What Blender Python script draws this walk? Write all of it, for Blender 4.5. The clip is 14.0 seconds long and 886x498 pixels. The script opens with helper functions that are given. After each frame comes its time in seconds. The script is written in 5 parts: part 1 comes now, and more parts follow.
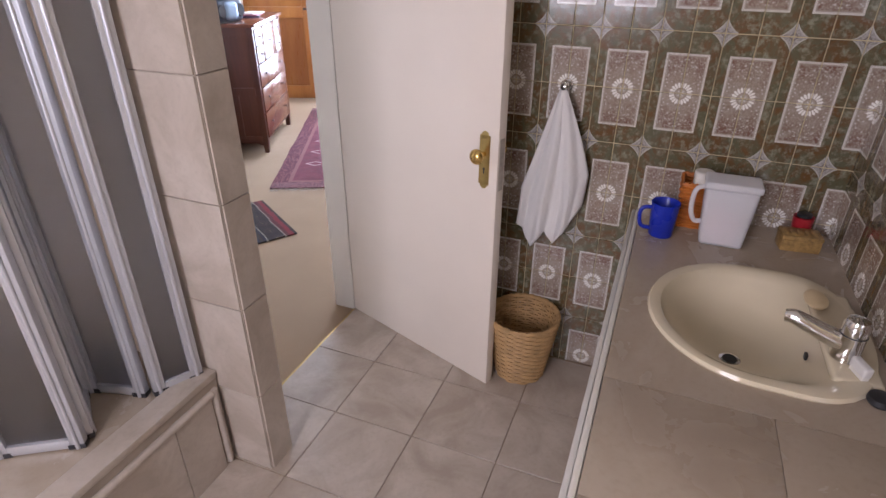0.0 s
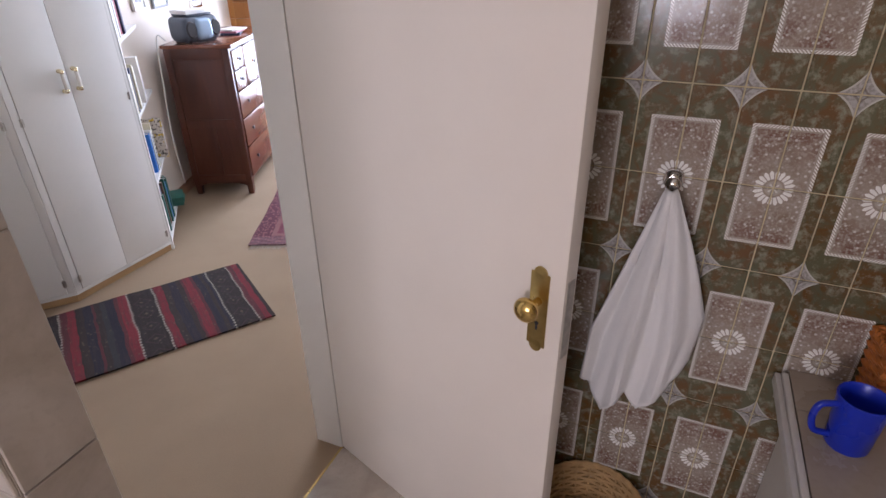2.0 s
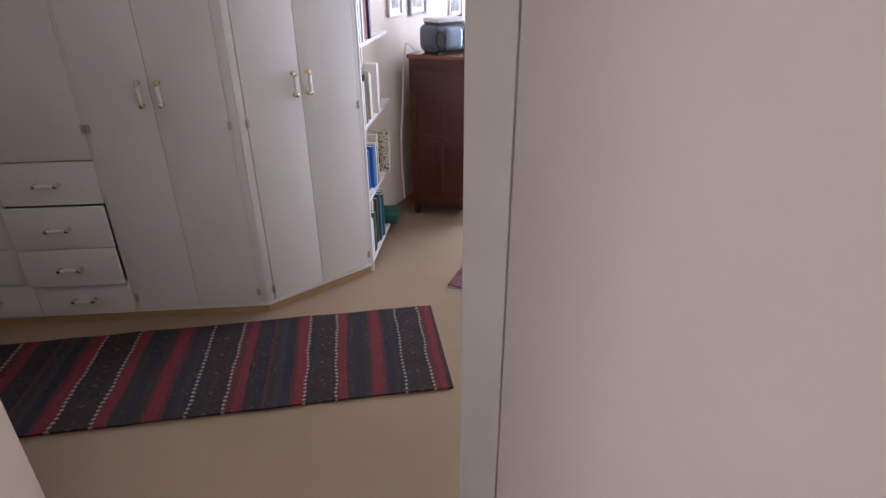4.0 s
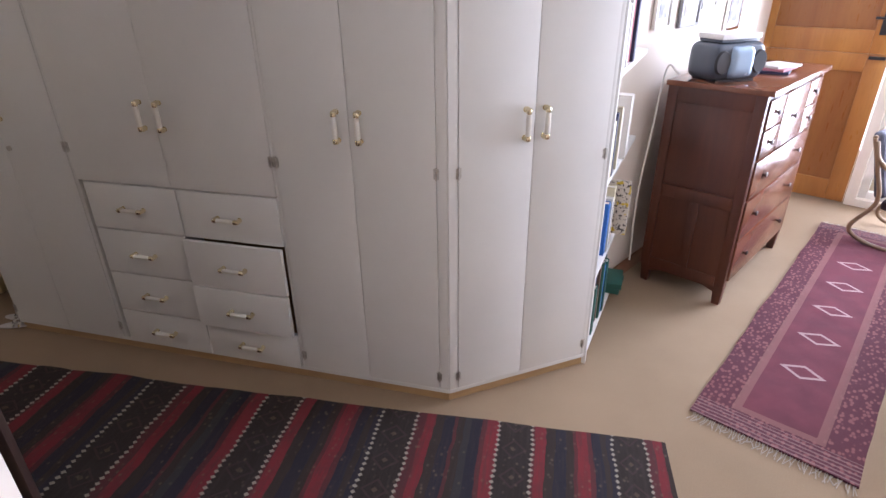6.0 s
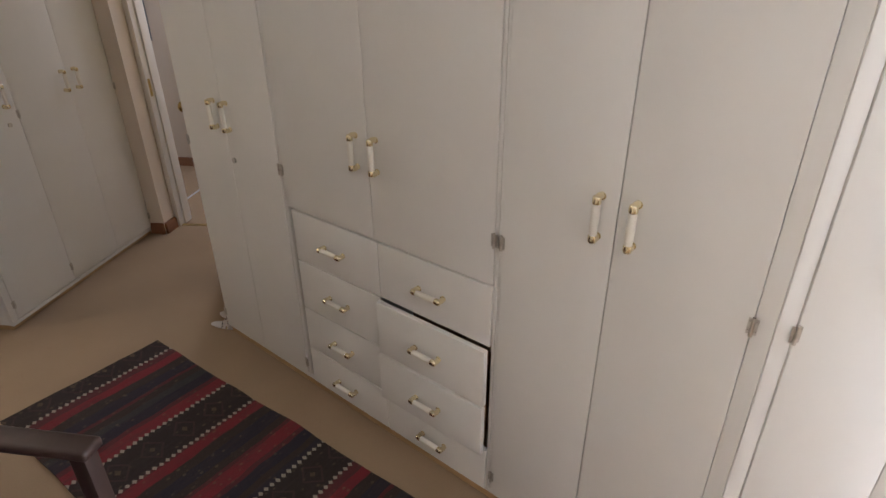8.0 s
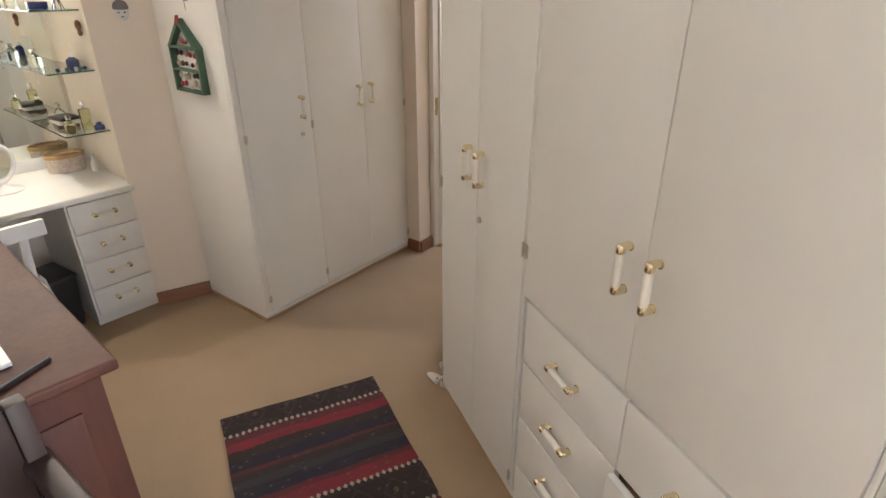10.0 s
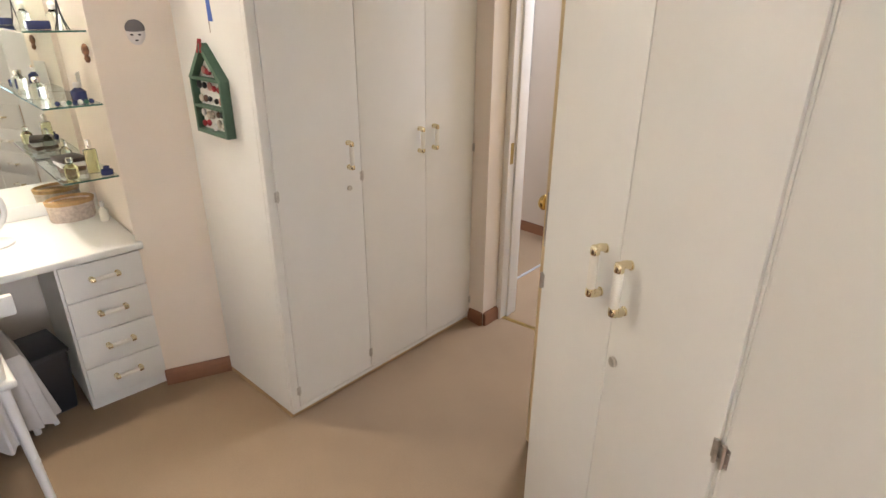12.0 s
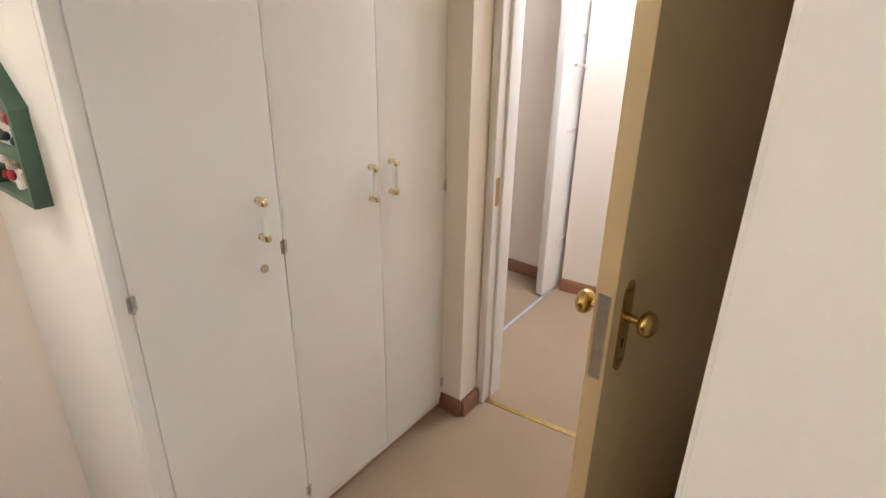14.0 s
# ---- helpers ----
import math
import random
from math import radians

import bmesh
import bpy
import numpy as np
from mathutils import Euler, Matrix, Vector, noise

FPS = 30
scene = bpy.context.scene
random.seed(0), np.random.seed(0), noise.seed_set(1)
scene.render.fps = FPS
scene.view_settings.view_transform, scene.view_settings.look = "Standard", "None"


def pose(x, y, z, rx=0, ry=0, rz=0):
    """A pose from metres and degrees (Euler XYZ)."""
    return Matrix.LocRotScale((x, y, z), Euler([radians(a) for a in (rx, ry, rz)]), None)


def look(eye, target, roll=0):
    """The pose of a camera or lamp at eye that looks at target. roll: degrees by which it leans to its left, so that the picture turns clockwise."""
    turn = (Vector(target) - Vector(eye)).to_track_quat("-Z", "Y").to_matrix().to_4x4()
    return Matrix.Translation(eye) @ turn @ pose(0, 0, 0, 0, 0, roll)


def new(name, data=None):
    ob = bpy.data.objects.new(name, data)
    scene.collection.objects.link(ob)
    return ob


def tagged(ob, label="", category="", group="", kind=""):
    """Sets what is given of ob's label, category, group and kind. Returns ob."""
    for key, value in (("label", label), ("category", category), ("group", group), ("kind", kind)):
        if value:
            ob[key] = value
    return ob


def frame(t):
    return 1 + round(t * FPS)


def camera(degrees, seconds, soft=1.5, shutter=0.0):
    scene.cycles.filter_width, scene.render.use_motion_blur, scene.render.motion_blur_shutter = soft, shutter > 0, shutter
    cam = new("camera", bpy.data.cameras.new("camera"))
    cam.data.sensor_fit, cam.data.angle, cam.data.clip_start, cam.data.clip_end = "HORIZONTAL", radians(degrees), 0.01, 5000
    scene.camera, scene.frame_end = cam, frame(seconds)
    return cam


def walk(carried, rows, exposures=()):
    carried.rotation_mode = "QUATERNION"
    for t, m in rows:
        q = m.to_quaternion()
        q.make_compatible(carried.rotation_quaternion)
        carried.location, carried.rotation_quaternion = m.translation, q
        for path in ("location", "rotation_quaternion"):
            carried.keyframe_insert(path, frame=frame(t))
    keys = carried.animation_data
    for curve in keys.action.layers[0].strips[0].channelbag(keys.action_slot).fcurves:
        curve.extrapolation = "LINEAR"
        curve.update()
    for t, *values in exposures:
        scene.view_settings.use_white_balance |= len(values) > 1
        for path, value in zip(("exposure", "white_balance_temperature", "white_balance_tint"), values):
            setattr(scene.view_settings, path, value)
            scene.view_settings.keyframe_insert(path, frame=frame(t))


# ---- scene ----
cam = camera(76.6, 14.0)
PATH = [
    (0, (0.272, -0.403, 1.574), (1.177, 1.106, 0.623), 0.4),
    (0.5, (0.403, -0.262, 1.576), (1.308, 1.258, 0.643), 0.5),
    (1, (0.492, -0.066, 1.572), (1.392, 1.453, 0.633), 0.4),
    (1.5, (0.573, 0.146, 1.583), (1.47, 1.667, 0.644), 0.1),
    (2, (0.691, 0.351, 1.584), (1.558, 1.88, 0.63), -0.6),
    (2.5, (0.793, 0.521, 1.604), (1.571, 2.092, 0.641), -0.5),
    (3, (0.853, 0.701, 1.585), (1.466, 2.342, 0.618), -0.6),
    (3.2, (0.908, 0.743, 1.554), (1.432, 2.43, 0.615), -0.5),
    (5.3, (0.85, 1.509, 1.459), (0.512, 3.28, 0.593), -1.3),
    (5.5, (0.801, 1.583, 1.468), (0.415, 3.342, 0.598), -1.3),
    (6, (0.678, 1.728, 1.483), (0.212, 3.46, 0.596), -0.7),
    (6.5, (0.602, 1.915, 1.477), (-0.004, 3.602, 0.59), -0.6),
    (7, (0.532, 2.074, 1.491), (-0.264, 3.677, 0.599), -0.5),
    (7.5, (0.45, 2.176, 1.5), (-0.52, 3.676, 0.601), -0.5),
    (8, (0.329, 2.316, 1.517), (-0.804, 3.692, 0.609), -0.4),
    (8.5, (0.209, 2.426, 1.523), (-1.066, 3.663, 0.604), -0.4),
    (9, (0.094, 2.567, 1.544), (-1.356, 3.58, 0.61), -0.4),
    (9.2, (0.064, 2.614, 1.551), (-1.453, 3.525, 0.619), -0.6),
    (11.3, (-0.473, 2.718, 1.52), (-2.227, 3.243, 0.715), 0.2),
    (11.5, (-0.551, 2.737, 1.519), (-2.31, 3.262, 0.725), 0.3),
    (12, (-0.718, 2.779, 1.499), (-2.482, 3.3, 0.715), 0.4),
    (12.5, (-0.874, 2.791, 1.489), (-2.638, 3.31, 0.701), 0.5),
    (13, (-1.065, 2.792, 1.484), (-2.828, 3.315, 0.697), 0.7),
    (13.5, (-1.263, 2.845, 1.463), (-2.995, 3.456, 0.671), 0.9),
    (14, (-1.487, 2.941, 1.46), (-3.181, 3.651, 0.668), 1.0),
]
walk(cam, [(t, look(eye, target, roll)) for t, eye, target, roll in PATH], exposures=((0, 0.3, 5800, 22), (2, -0.05, 5850, 22), (3, -0.62, 6100, 25), (5.4, 0.1, 5950, 25), (7.5, 0.55, 6400, 20), (9, 1.12, 6450, 15), (11.3, 1.8, 6450, 15), (14, 2.0, 6450, 15)))

# ---- light ----
world = bpy.data.worlds.new("sky")
scene.world = world
world.use_nodes = True
wn = world.node_tree
sky = wn.nodes.new("ShaderNodeTexSky")
sky.sky_type, sky.sun_disc = "NISHITA", False
sky.sun_elevation, sky.sun_rotation = radians(48), radians(-30)
wn.nodes["Background"].inputs["Strength"].default_value = 0.12
wn.links.new(sky.outputs["Color"], wn.nodes["Background"].inputs["Color"])
sun = new("sun", bpy.data.lights.new("sun", "SUN"))
sun.data.energy, sun.data.angle, sun.data.color = 3.0, radians(0.5), (1, 0.95, 0.88)
sun.matrix_world = look((6, 12, 12), (3, 5, 0))


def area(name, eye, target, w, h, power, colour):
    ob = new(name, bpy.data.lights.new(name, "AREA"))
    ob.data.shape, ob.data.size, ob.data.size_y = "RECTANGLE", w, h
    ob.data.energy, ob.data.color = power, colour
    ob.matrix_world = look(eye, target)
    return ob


area("bedroom_window_light", (3.3, 5.25, 1.25), (2.1, 3.0, 0.9), 1.9, 2.0, 175, (0.8, 0.89, 1.0))
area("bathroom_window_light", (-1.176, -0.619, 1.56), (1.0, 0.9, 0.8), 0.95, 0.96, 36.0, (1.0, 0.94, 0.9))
# added fill for the passage; no window stands at this spot
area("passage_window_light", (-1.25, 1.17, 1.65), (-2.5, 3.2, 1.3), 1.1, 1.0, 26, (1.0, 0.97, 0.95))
# unseen lamp under the hall ceiling, added to brighten the hall
area("hall_light", (-3.3, 4.5, 2.4), (-3.3, 4.5, 0.0), 0.5, 0.5, 11, (0.8, 0.87, 1.0))
area("dressing_lamp", (-3.2, 1.93, 2.2), (-3.14, 1.98, 0.6), 0.5, 0.12, 11, (1.0, 0.92, 0.78))

# ---- materials ----


class Nodes:
    """Short hand for building shader node trees."""

    def __init__(self, name, rough=0.6, metal=0.0):
        self.mat = bpy.data.materials.new(name)
        self.mat.use_nodes = True
        self.t = self.mat.node_tree
        self.b = self.t.nodes["Principled BSDF"]
        self.b.inputs["Roughness"].default_value = rough
        self.b.inputs["Metallic"].default_value = metal

    def put(self, socket, value):
        if isinstance(value, bpy.types.NodeSocket):
            self.t.links.new(value, socket)
        elif isinstance(value, tuple) and len(value) == 3 and socket.type == "RGBA":
            socket.default_value = (*value, 1)
        else:
            socket.default_value = value

    def m(self, op, a, b=0.0, c=0.0):
        n = self.t.nodes.new("ShaderNodeMath")
        n.operation = op
        for i, v in enumerate((a, b, c)):
            self.put(n.inputs[i], v)
        return n.outputs[0]

    def mix(self, f, a, b):
        n = self.t.nodes.new("ShaderNodeMix")
        n.data_type = "RGBA"
        self.put(n.inputs[0], f)
        self.put(n.inputs[6], a)
        self.put(n.inputs[7], b)
        return n.outputs[2]

    def pos(self):
        return self.t.nodes.new("ShaderNodeNewGeometry").outputs["Position"]

    def obj(self):
        return self.t.nodes.new("ShaderNodeTexCoord").outputs["Object"]

    def rnd(self):
        return self.t.nodes.new("ShaderNodeObjectInfo").outputs["Random"]

    def xyz(self, v):
        n = self.t.nodes.new("ShaderNodeSeparateXYZ")
        self.put(n.inputs[0], v)
        return n.outputs

    def vec(self, x, y, z):
        n = self.t.nodes.new("ShaderNodeCombineXYZ")
        for i, v in enumerate((x, y, z)):
            self.put(n.inputs[i], v)
        return n.outputs[0]

    def scaled(self, v, s):
        n = self.t.nodes.new("ShaderNodeVectorMath")
        n.operation = "MULTIPLY"
        self.put(n.inputs[0], v)
        n.inputs[1].default_value = s
        return n.outputs[0]

    def dot(self, v, d):
        n = self.t.nodes.new("ShaderNodeVectorMath")
        n.operation = "DOT_PRODUCT"
        self.put(n.inputs[0], v)
        n.inputs[1].default_value = d
        return n.outputs["Value"]

    def noise(self, v, scale, detail=4.0, rough=0.55, distort=0.0):
        n = self.t.nodes.new("ShaderNodeTexNoise")
        self.put(n.inputs["Vector"], v)
        n.inputs["Scale"].default_value, n.inputs["Detail"].default_value = scale, detail
        n.inputs["Roughness"].default_value, n.inputs["Distortion"].default_value = rough, distort
        return n.outputs["Fac"]

    def voronoi(self, v, scale):
        n = self.t.nodes.new("ShaderNodeTexVoronoi")
        self.put(n.inputs["Vector"], v)
        n.inputs["Scale"].default_value = scale
        return n.outputs["Distance"]

    def step(self, v, lo, hi):
        n = self.t.nodes.new("ShaderNodeMapRange")
        self.put(n.inputs[0], v)
        n.inputs[1].default_value, n.inputs[2].default_value = lo, hi
        return n.outputs[0]

    def bump(self, height, strength=0.2, distance=0.002):
        n = self.t.nodes.new("ShaderNodeBump")
        n.inputs["Strength"].default_value, n.inputs["Distance"].default_value = strength, distance
        self.put(n.inputs["Height"], height)
        self.t.links.new(n.outputs[0], self.b.inputs["Normal"])

    def out(self, colour=None, rough=None):
        if colour is not None:
            self.put(self.b.inputs["Base Color"], colour)
        if rough is not None:
            self.put(self.b.inputs["Roughness"], rough)
        return self.mat


def plain(name, colour, rough=0.5, metal=0.0, vary=0.06, scale=6.0, fine=90.0, bump=0.08):
    """A painted or moulded surface: a soft stain, a fine grain and a little relief."""
    n = Nodes(name, rough, metal)
    p = n.obj()
    big, small = n.noise(p, scale, 3), n.noise(p, fine, 3)
    dark = tuple(c * (1 - 2.2 * vary) for c in colour)
    col = n.mix(n.step(big, 0.35, 0.7), colour, dark)
    col = n.mix(n.m("MULTIPLY", n.step(small, 0.5, 0.75), vary * 2), col, tuple(c * 0.75 for c in colour))
    if bump:
        n.bump(n.m("ADD", small, n.m("MULTIPLY", big, 0.6)), bump, 0.002)
    return n.out(col, n.m("ADD", n.m("MULTIPLY", big, 0.14), rough - 0.07))


def wood(name, light, dark, rough=0.35, scale=1.0, axis=(1, 1, 0.12)):
    n = Nodes(name, rough)
    p = n.scaled(n.obj(), tuple(a * scale for a in axis))
    fine = n.noise(p, 60, 5, 0.6)
    wave = n.noise(p, 5, 3, 0.55, 0.8)
    col = n.mix(n.step(wave, 0.3, 0.7), light, dark)
    col = n.mix(n.m("MULTIPLY", n.step(fine, 0.45, 0.8), 0.3), col, tuple(c * 0.6 for c in dark))
    n.bump(fine, 0.1, 0.001)
    return n.out(col, n.m("ADD", n.m("MULTIPLY", fine, 0.2), rough - 0.1))


def carpet_material():
    n = Nodes("carpet", 0.95)
    p = n.pos()
    tuft, patch = n.noise(p, 260, 4, 0.7), n.noise(p, 2.2, 4)
    col = n.mix(n.step(patch, 0.3, 0.72), (0.37, 0.26, 0.16), (0.31, 0.215, 0.13))
    col = n.mix(n.m("MULTIPLY", n.step(tuft, 0.4, 0.75), 0.45), col, (0.18, 0.13, 0.085))
    n.bump(tuft, 0.5, 0.006)
    return n.out(col)


def stone_tile(name, a, b, rough):
    n = Nodes(name, rough)
    p, r = n.pos(), n.rnd()
    shift = n.vec(n.m("MULTIPLY", r, 37.0), n.m("MULTIPLY", r, 11.0), 0.0)
    add = n.t.nodes.new("ShaderNodeVectorMath")
    n.put(add.inputs[0], p)
    n.put(add.inputs[1], shift)
    cloud, fine = n.noise(add.outputs[0], 5.0, 6, 0.6, 0.8), n.noise(add.outputs[0], 70, 3)
    col = n.mix(n.step(cloud, 0.36, 0.64), a, b)
    col = n.mix(n.m("MULTIPLY", n.step(fine, 0.5, 0.8), 0.25), col, tuple(c * 0.7 for c in b))
    col = n.mix(n.m("MULTIPLY", r, 0.12), col, (0.3, 0.25, 0.2))
    n.bump(cloud, 0.05, 0.002)
    return n.out(col, n.m("ADD", n.m("MULTIPLY", cloud, 0.2), rough - 0.1))


WALL_ANGLE = -52.7
U, V = (math.cos(radians(WALL_ANGLE)), math.sin(radians(WALL_ANGLE)), 0), (-math.sin(radians(WALL_ANGLE)), math.cos(radians(WALL_ANGLE)), 0)
PITCH, ROW = 0.181, 0.373
BATH_Y = -0.1


def printed_tile(name, along, start):
    """Glazed green and brown tiles: four make one printed panel with a daisy, and a star lies where panels meet."""
    n = Nodes(name, 0.16)
    p = n.pos()
    s = n.m("SUBTRACT", n.dot(p, along), start)
    z = n.m("SUBTRACT", n.xyz(p)[2], 1.162)
    ax = n.m("MULTIPLY", n.m("ABSOLUTE", n.m("SUBTRACT", n.m("FRACT", n.m("ADD", n.m("DIVIDE", s, PITCH), 100.5)), 0.5)), PITCH)
    az = n.m("MULTIPLY", n.m("ABSOLUTE", n.m("SUBTRACT", n.m("FRACT", n.m("ADD", n.m("DIVIDE", z, ROW), 100.5)), 0.5)), ROW)
    cloud, veins, fine = n.noise(p, 16, 6, 0.65, 1.2), n.noise(p, 45, 5, 0.7), n.noise(p, 180, 3)
    ground = n.mix(n.step(cloud, 0.42, 0.6), (0.105, 0.1, 0.055), (0.125, 0.062, 0.02))
    ground = n.mix(n.step(veins, 0.5, 0.66), ground, (0.25, 0.24, 0.17))
    # panel
    hx, hz = 0.063, 0.123
    d = n.m("MAXIMUM", n.m("SUBTRACT", ax, hx), n.m("SUBTRACT", az, hz))
    spots = n.voronoi(n.vec(ax, az, 0.0), 95)
    r = n.m("SQRT", n.m("ADD", n.m("MULTIPLY", ax, ax), n.m("MULTIPLY", az, az)))
    angle = n.m("ARCTAN2", az, ax)
    panel = n.mix(n.step(veins, 0.4, 0.65), (0.33, 0.27, 0.22), (0.24, 0.17, 0.125))
    panel = n.mix(n.m("MULTIPLY", n.step(r, 0.05, 0.1), n.step(cloud, 0.36, 0.6)), panel, (0.17, 0.085, 0.06))
    panel = n.mix(n.m("MULTIPLY", n.step(fine, 0.48, 0.6), 0.6), panel, (0.44, 0.4, 0.35))
    panel = n.mix(n.m("MULTIPLY", n.step(spots, 0.3, 0.16), 0.8), panel, (0.7, 0.67, 0.62))
    frame_line = n.mix(n.step(d, -0.009, -0.01), (0.36, 0.31, 0.26), panel)
    beads = n.m("MAXIMUM", n.m("SINE", n.m("MULTIPLY", n.m("ADD", ax, az), 1050.0)), -1.0)
    edge = n.m("MULTIPLY", n.step(d, -0.0068, -0.0058), n.step(beads, -0.3, 0.3))
    frame_line = n.mix(edge, frame_line, (0.84, 0.82, 0.77))
    # daisy
    lobes = n.m("COSINE", n.m("MULTIPLY", angle, 20.0))
    petals = n.m("ADD", 0.0335, n.m("MULTIPLY", lobes, 0.0025))
    notch = n.step(lobes, -0.95, -0.55)
    daisy = n.m("MULTIPLY", n.m("LESS_THAN", r, petals), n.m("MULTIPLY", n.m("GREATER_THAN", r, 0.019), notch))
    frame_line = n.mix(n.step(r, 0.04, 0.036), frame_line, (0.33, 0.27, 0.22))
    frame_line = n.mix(daisy, frame_line, (0.86, 0.84, 0.8))
    frame_line = n.mix(n.step(r, 0.0155, 0.0145), frame_line, (0.42, 0.37, 0.31))
    eye = n.m("MULTIPLY", n.m("LESS_THAN", r, 0.011), n.m("GREATER_THAN", n.m("COSINE", n.m("MULTIPLY", angle, 8.0)), 0.0))
    frame_line = n.mix(eye, frame_line, (0.68, 0.65, 0.6))
    col = n.mix(n.m("LESS_THAN", d, 0.0), ground, frame_line)
    # star at the corners
    bx, bz = n.m("DIVIDE", n.m("SUBTRACT", PITCH / 2, ax), 0.042), n.m("DIVIDE", n.m("SUBTRACT", ROW / 2, az), 0.046)
    star = n.m("ADD", n.m("POWER", n.m("MAXIMUM", bx, 0.0), 0.72), n.m("POWER", n.m("MAXIMUM", bz, 0.0), 0.72))
    lace = n.mix(n.step(fine, 0.45, 0.6), (0.4, 0.38, 0.36), (0.27, 0.25, 0.23))
    lace = n.mix(n.m("LESS_THAN", n.m("ABSOLUTE", n.m("SUBTRACT", star, 0.45)), 0.07), lace, (0.2, 0.17, 0.15))
    lace = n.mix(n.m("GREATER_THAN", star, 0.9), lace, (0.5, 0.48, 0.44))
    col = n.mix(n.m("LESS_THAN", star, 1.0), col, lace)
    n.bump(n.m("ADD", cloud, n.m("MULTIPLY", n.m("LESS_THAN", d, 0.0), 0.3)), 0.12, 0.002)
    n.b.inputs["Coat Weight"].default_value, n.b.inputs["Coat Roughness"].default_value = 0.5, 0.06
    return n.out(col, n.m("ADD", 0.12, n.m("MULTIPLY", cloud, 0.14)))


def kilim_material():
    """Striped flat weave: brown, red and navy bands with rows of white teeth and small motifs."""
    n = Nodes("kilim_weave", 0.95)
    p = n.obj()
    x, y, _ = n.xyz(p)
    wob = n.noise(p, 7, 3)
    xs = n.m("ADD", x, n.m("MULTIPLY", n.m("SUBTRACT", wob, 0.5), 0.028))
    # bands widen slowly along the weave; a medallion band lies at every whole number
    root = n.m("SQRT", n.m("MAXIMUM", n.m("SUBTRACT", 0.1369 + 0.074 * 2.905, n.m("MULTIPLY", xs, 0.074)), 0.0))
    k = n.m("ADD", n.m("DIVIDE", n.m("SUBTRACT", root, 0.37), 0.037), 8.5)
    c = n.m("FRACT", k)
    odd = n.m("GREATER_THAN", n.m("FRACT", n.m("MULTIPLY", n.m("SUBTRACT", k, c), 0.5)), 0.25)
    big, fine = n.noise(p, 14, 4, 0.7), n.noise(n.scaled(p, (300, 60, 1)), 3.0, 2)
    streak = n.noise(n.scaled(p, (90, 5, 1)), 1.0, 3, 0.6)
    brown, red, navy, wine = (0.02, 0.012, 0.009), (0.2, 0.014, 0.021), (0.015, 0.013, 0.025), (0.1, 0.016, 0.019)
    umber = (0.032, 0.019, 0.013)

    def bands(stops):
        out = n.mix(0.0, umber, umber)
        for start, tone in stops:
            out = n.mix(n.m("GREATER_THAN", c, start), out, tone)
        return out

    one = bands(((0.0, wine), (0.03, navy), (0.12, umber), (0.2, red), (0.28, wine), (0.353, brown), (0.647, navy), (0.7, umber), (0.75, navy), (0.83, wine), (0.87, red), (0.97, wine)))
    two = bands(((0.0, umber), (0.06, navy), (0.16, umber), (0.24, red), (0.33, wine), (0.353, brown), (0.647, red), (0.75, wine), (0.79, navy), (0.88, (0.03, 0.03, 0.032)), (0.94, umber)))
    col = n.mix(odd, one, two)
    band = n.m("ABSOLUTE", n.m("SUBTRACT", c, 0.5))
    # medallions: small hooked diamonds down the dark band
    dy = n.m("ABSOLUTE", n.m("SUBTRACT", n.m("FRACT", n.m("MULTIPLY", y, 8.2)), 0.5))
    dia = n.m("ADD", n.m("MULTIPLY", band, 7.5), n.m("MULTIPLY", dy, 2.2))
    ring = n.m("MULTIPLY", n.m("LESS_THAN", n.m("ABSOLUTE", n.m("SUBTRACT", dia, 0.72)), 0.09), n.m("LESS_THAN", band, 0.13))
    col = n.mix(n.m("MULTIPLY", ring, 0.55), col, (0.07, 0.03, 0.03))
    col = n.mix(n.m("MULTIPLY", n.m("LESS_THAN", dia, 0.2), 0.5), col, (0.16, 0.1, 0.06))
    dots = n.m("MULTIPLY", n.step(n.voronoi(n.scaled(p, (1, 0.8, 1)), 42), 0.26, 0.16), n.step(big, 0.42, 0.6))
    col = n.mix(n.m("MULTIPLY", dots, 0.4), col, (0.24, 0.17, 0.1))
    col = n.mix(n.m("MULTIPLY", n.step(streak, 0.48, 0.7), 0.45), col, (0.05, 0.034, 0.028))
    col = n.mix(n.m("MULTIPLY", n.step(big, 0.45, 0.75), 0.35), col, (0.03, 0.022, 0.024))
    teeth = n.m("MULTIPLY", n.m("ABSOLUTE", n.m("SUBTRACT", n.m("FRACT", n.m("MULTIPLY", y, 44.0)), 0.5)), 0.055)
    d = n.m("ABSOLUTE", n.m("SUBTRACT", band, 0.147))
    col = n.mix(n.m("LESS_THAN", n.m("ADD", d, teeth), 0.02), col, (0.34, 0.3, 0.24))
    n.bump(n.m("ADD", fine, big), 0.5, 0.004)
    return n.out(n.mix(n.m("MULTIPLY", fine, 0.3), col, (0.02, 0.014, 0.014)))


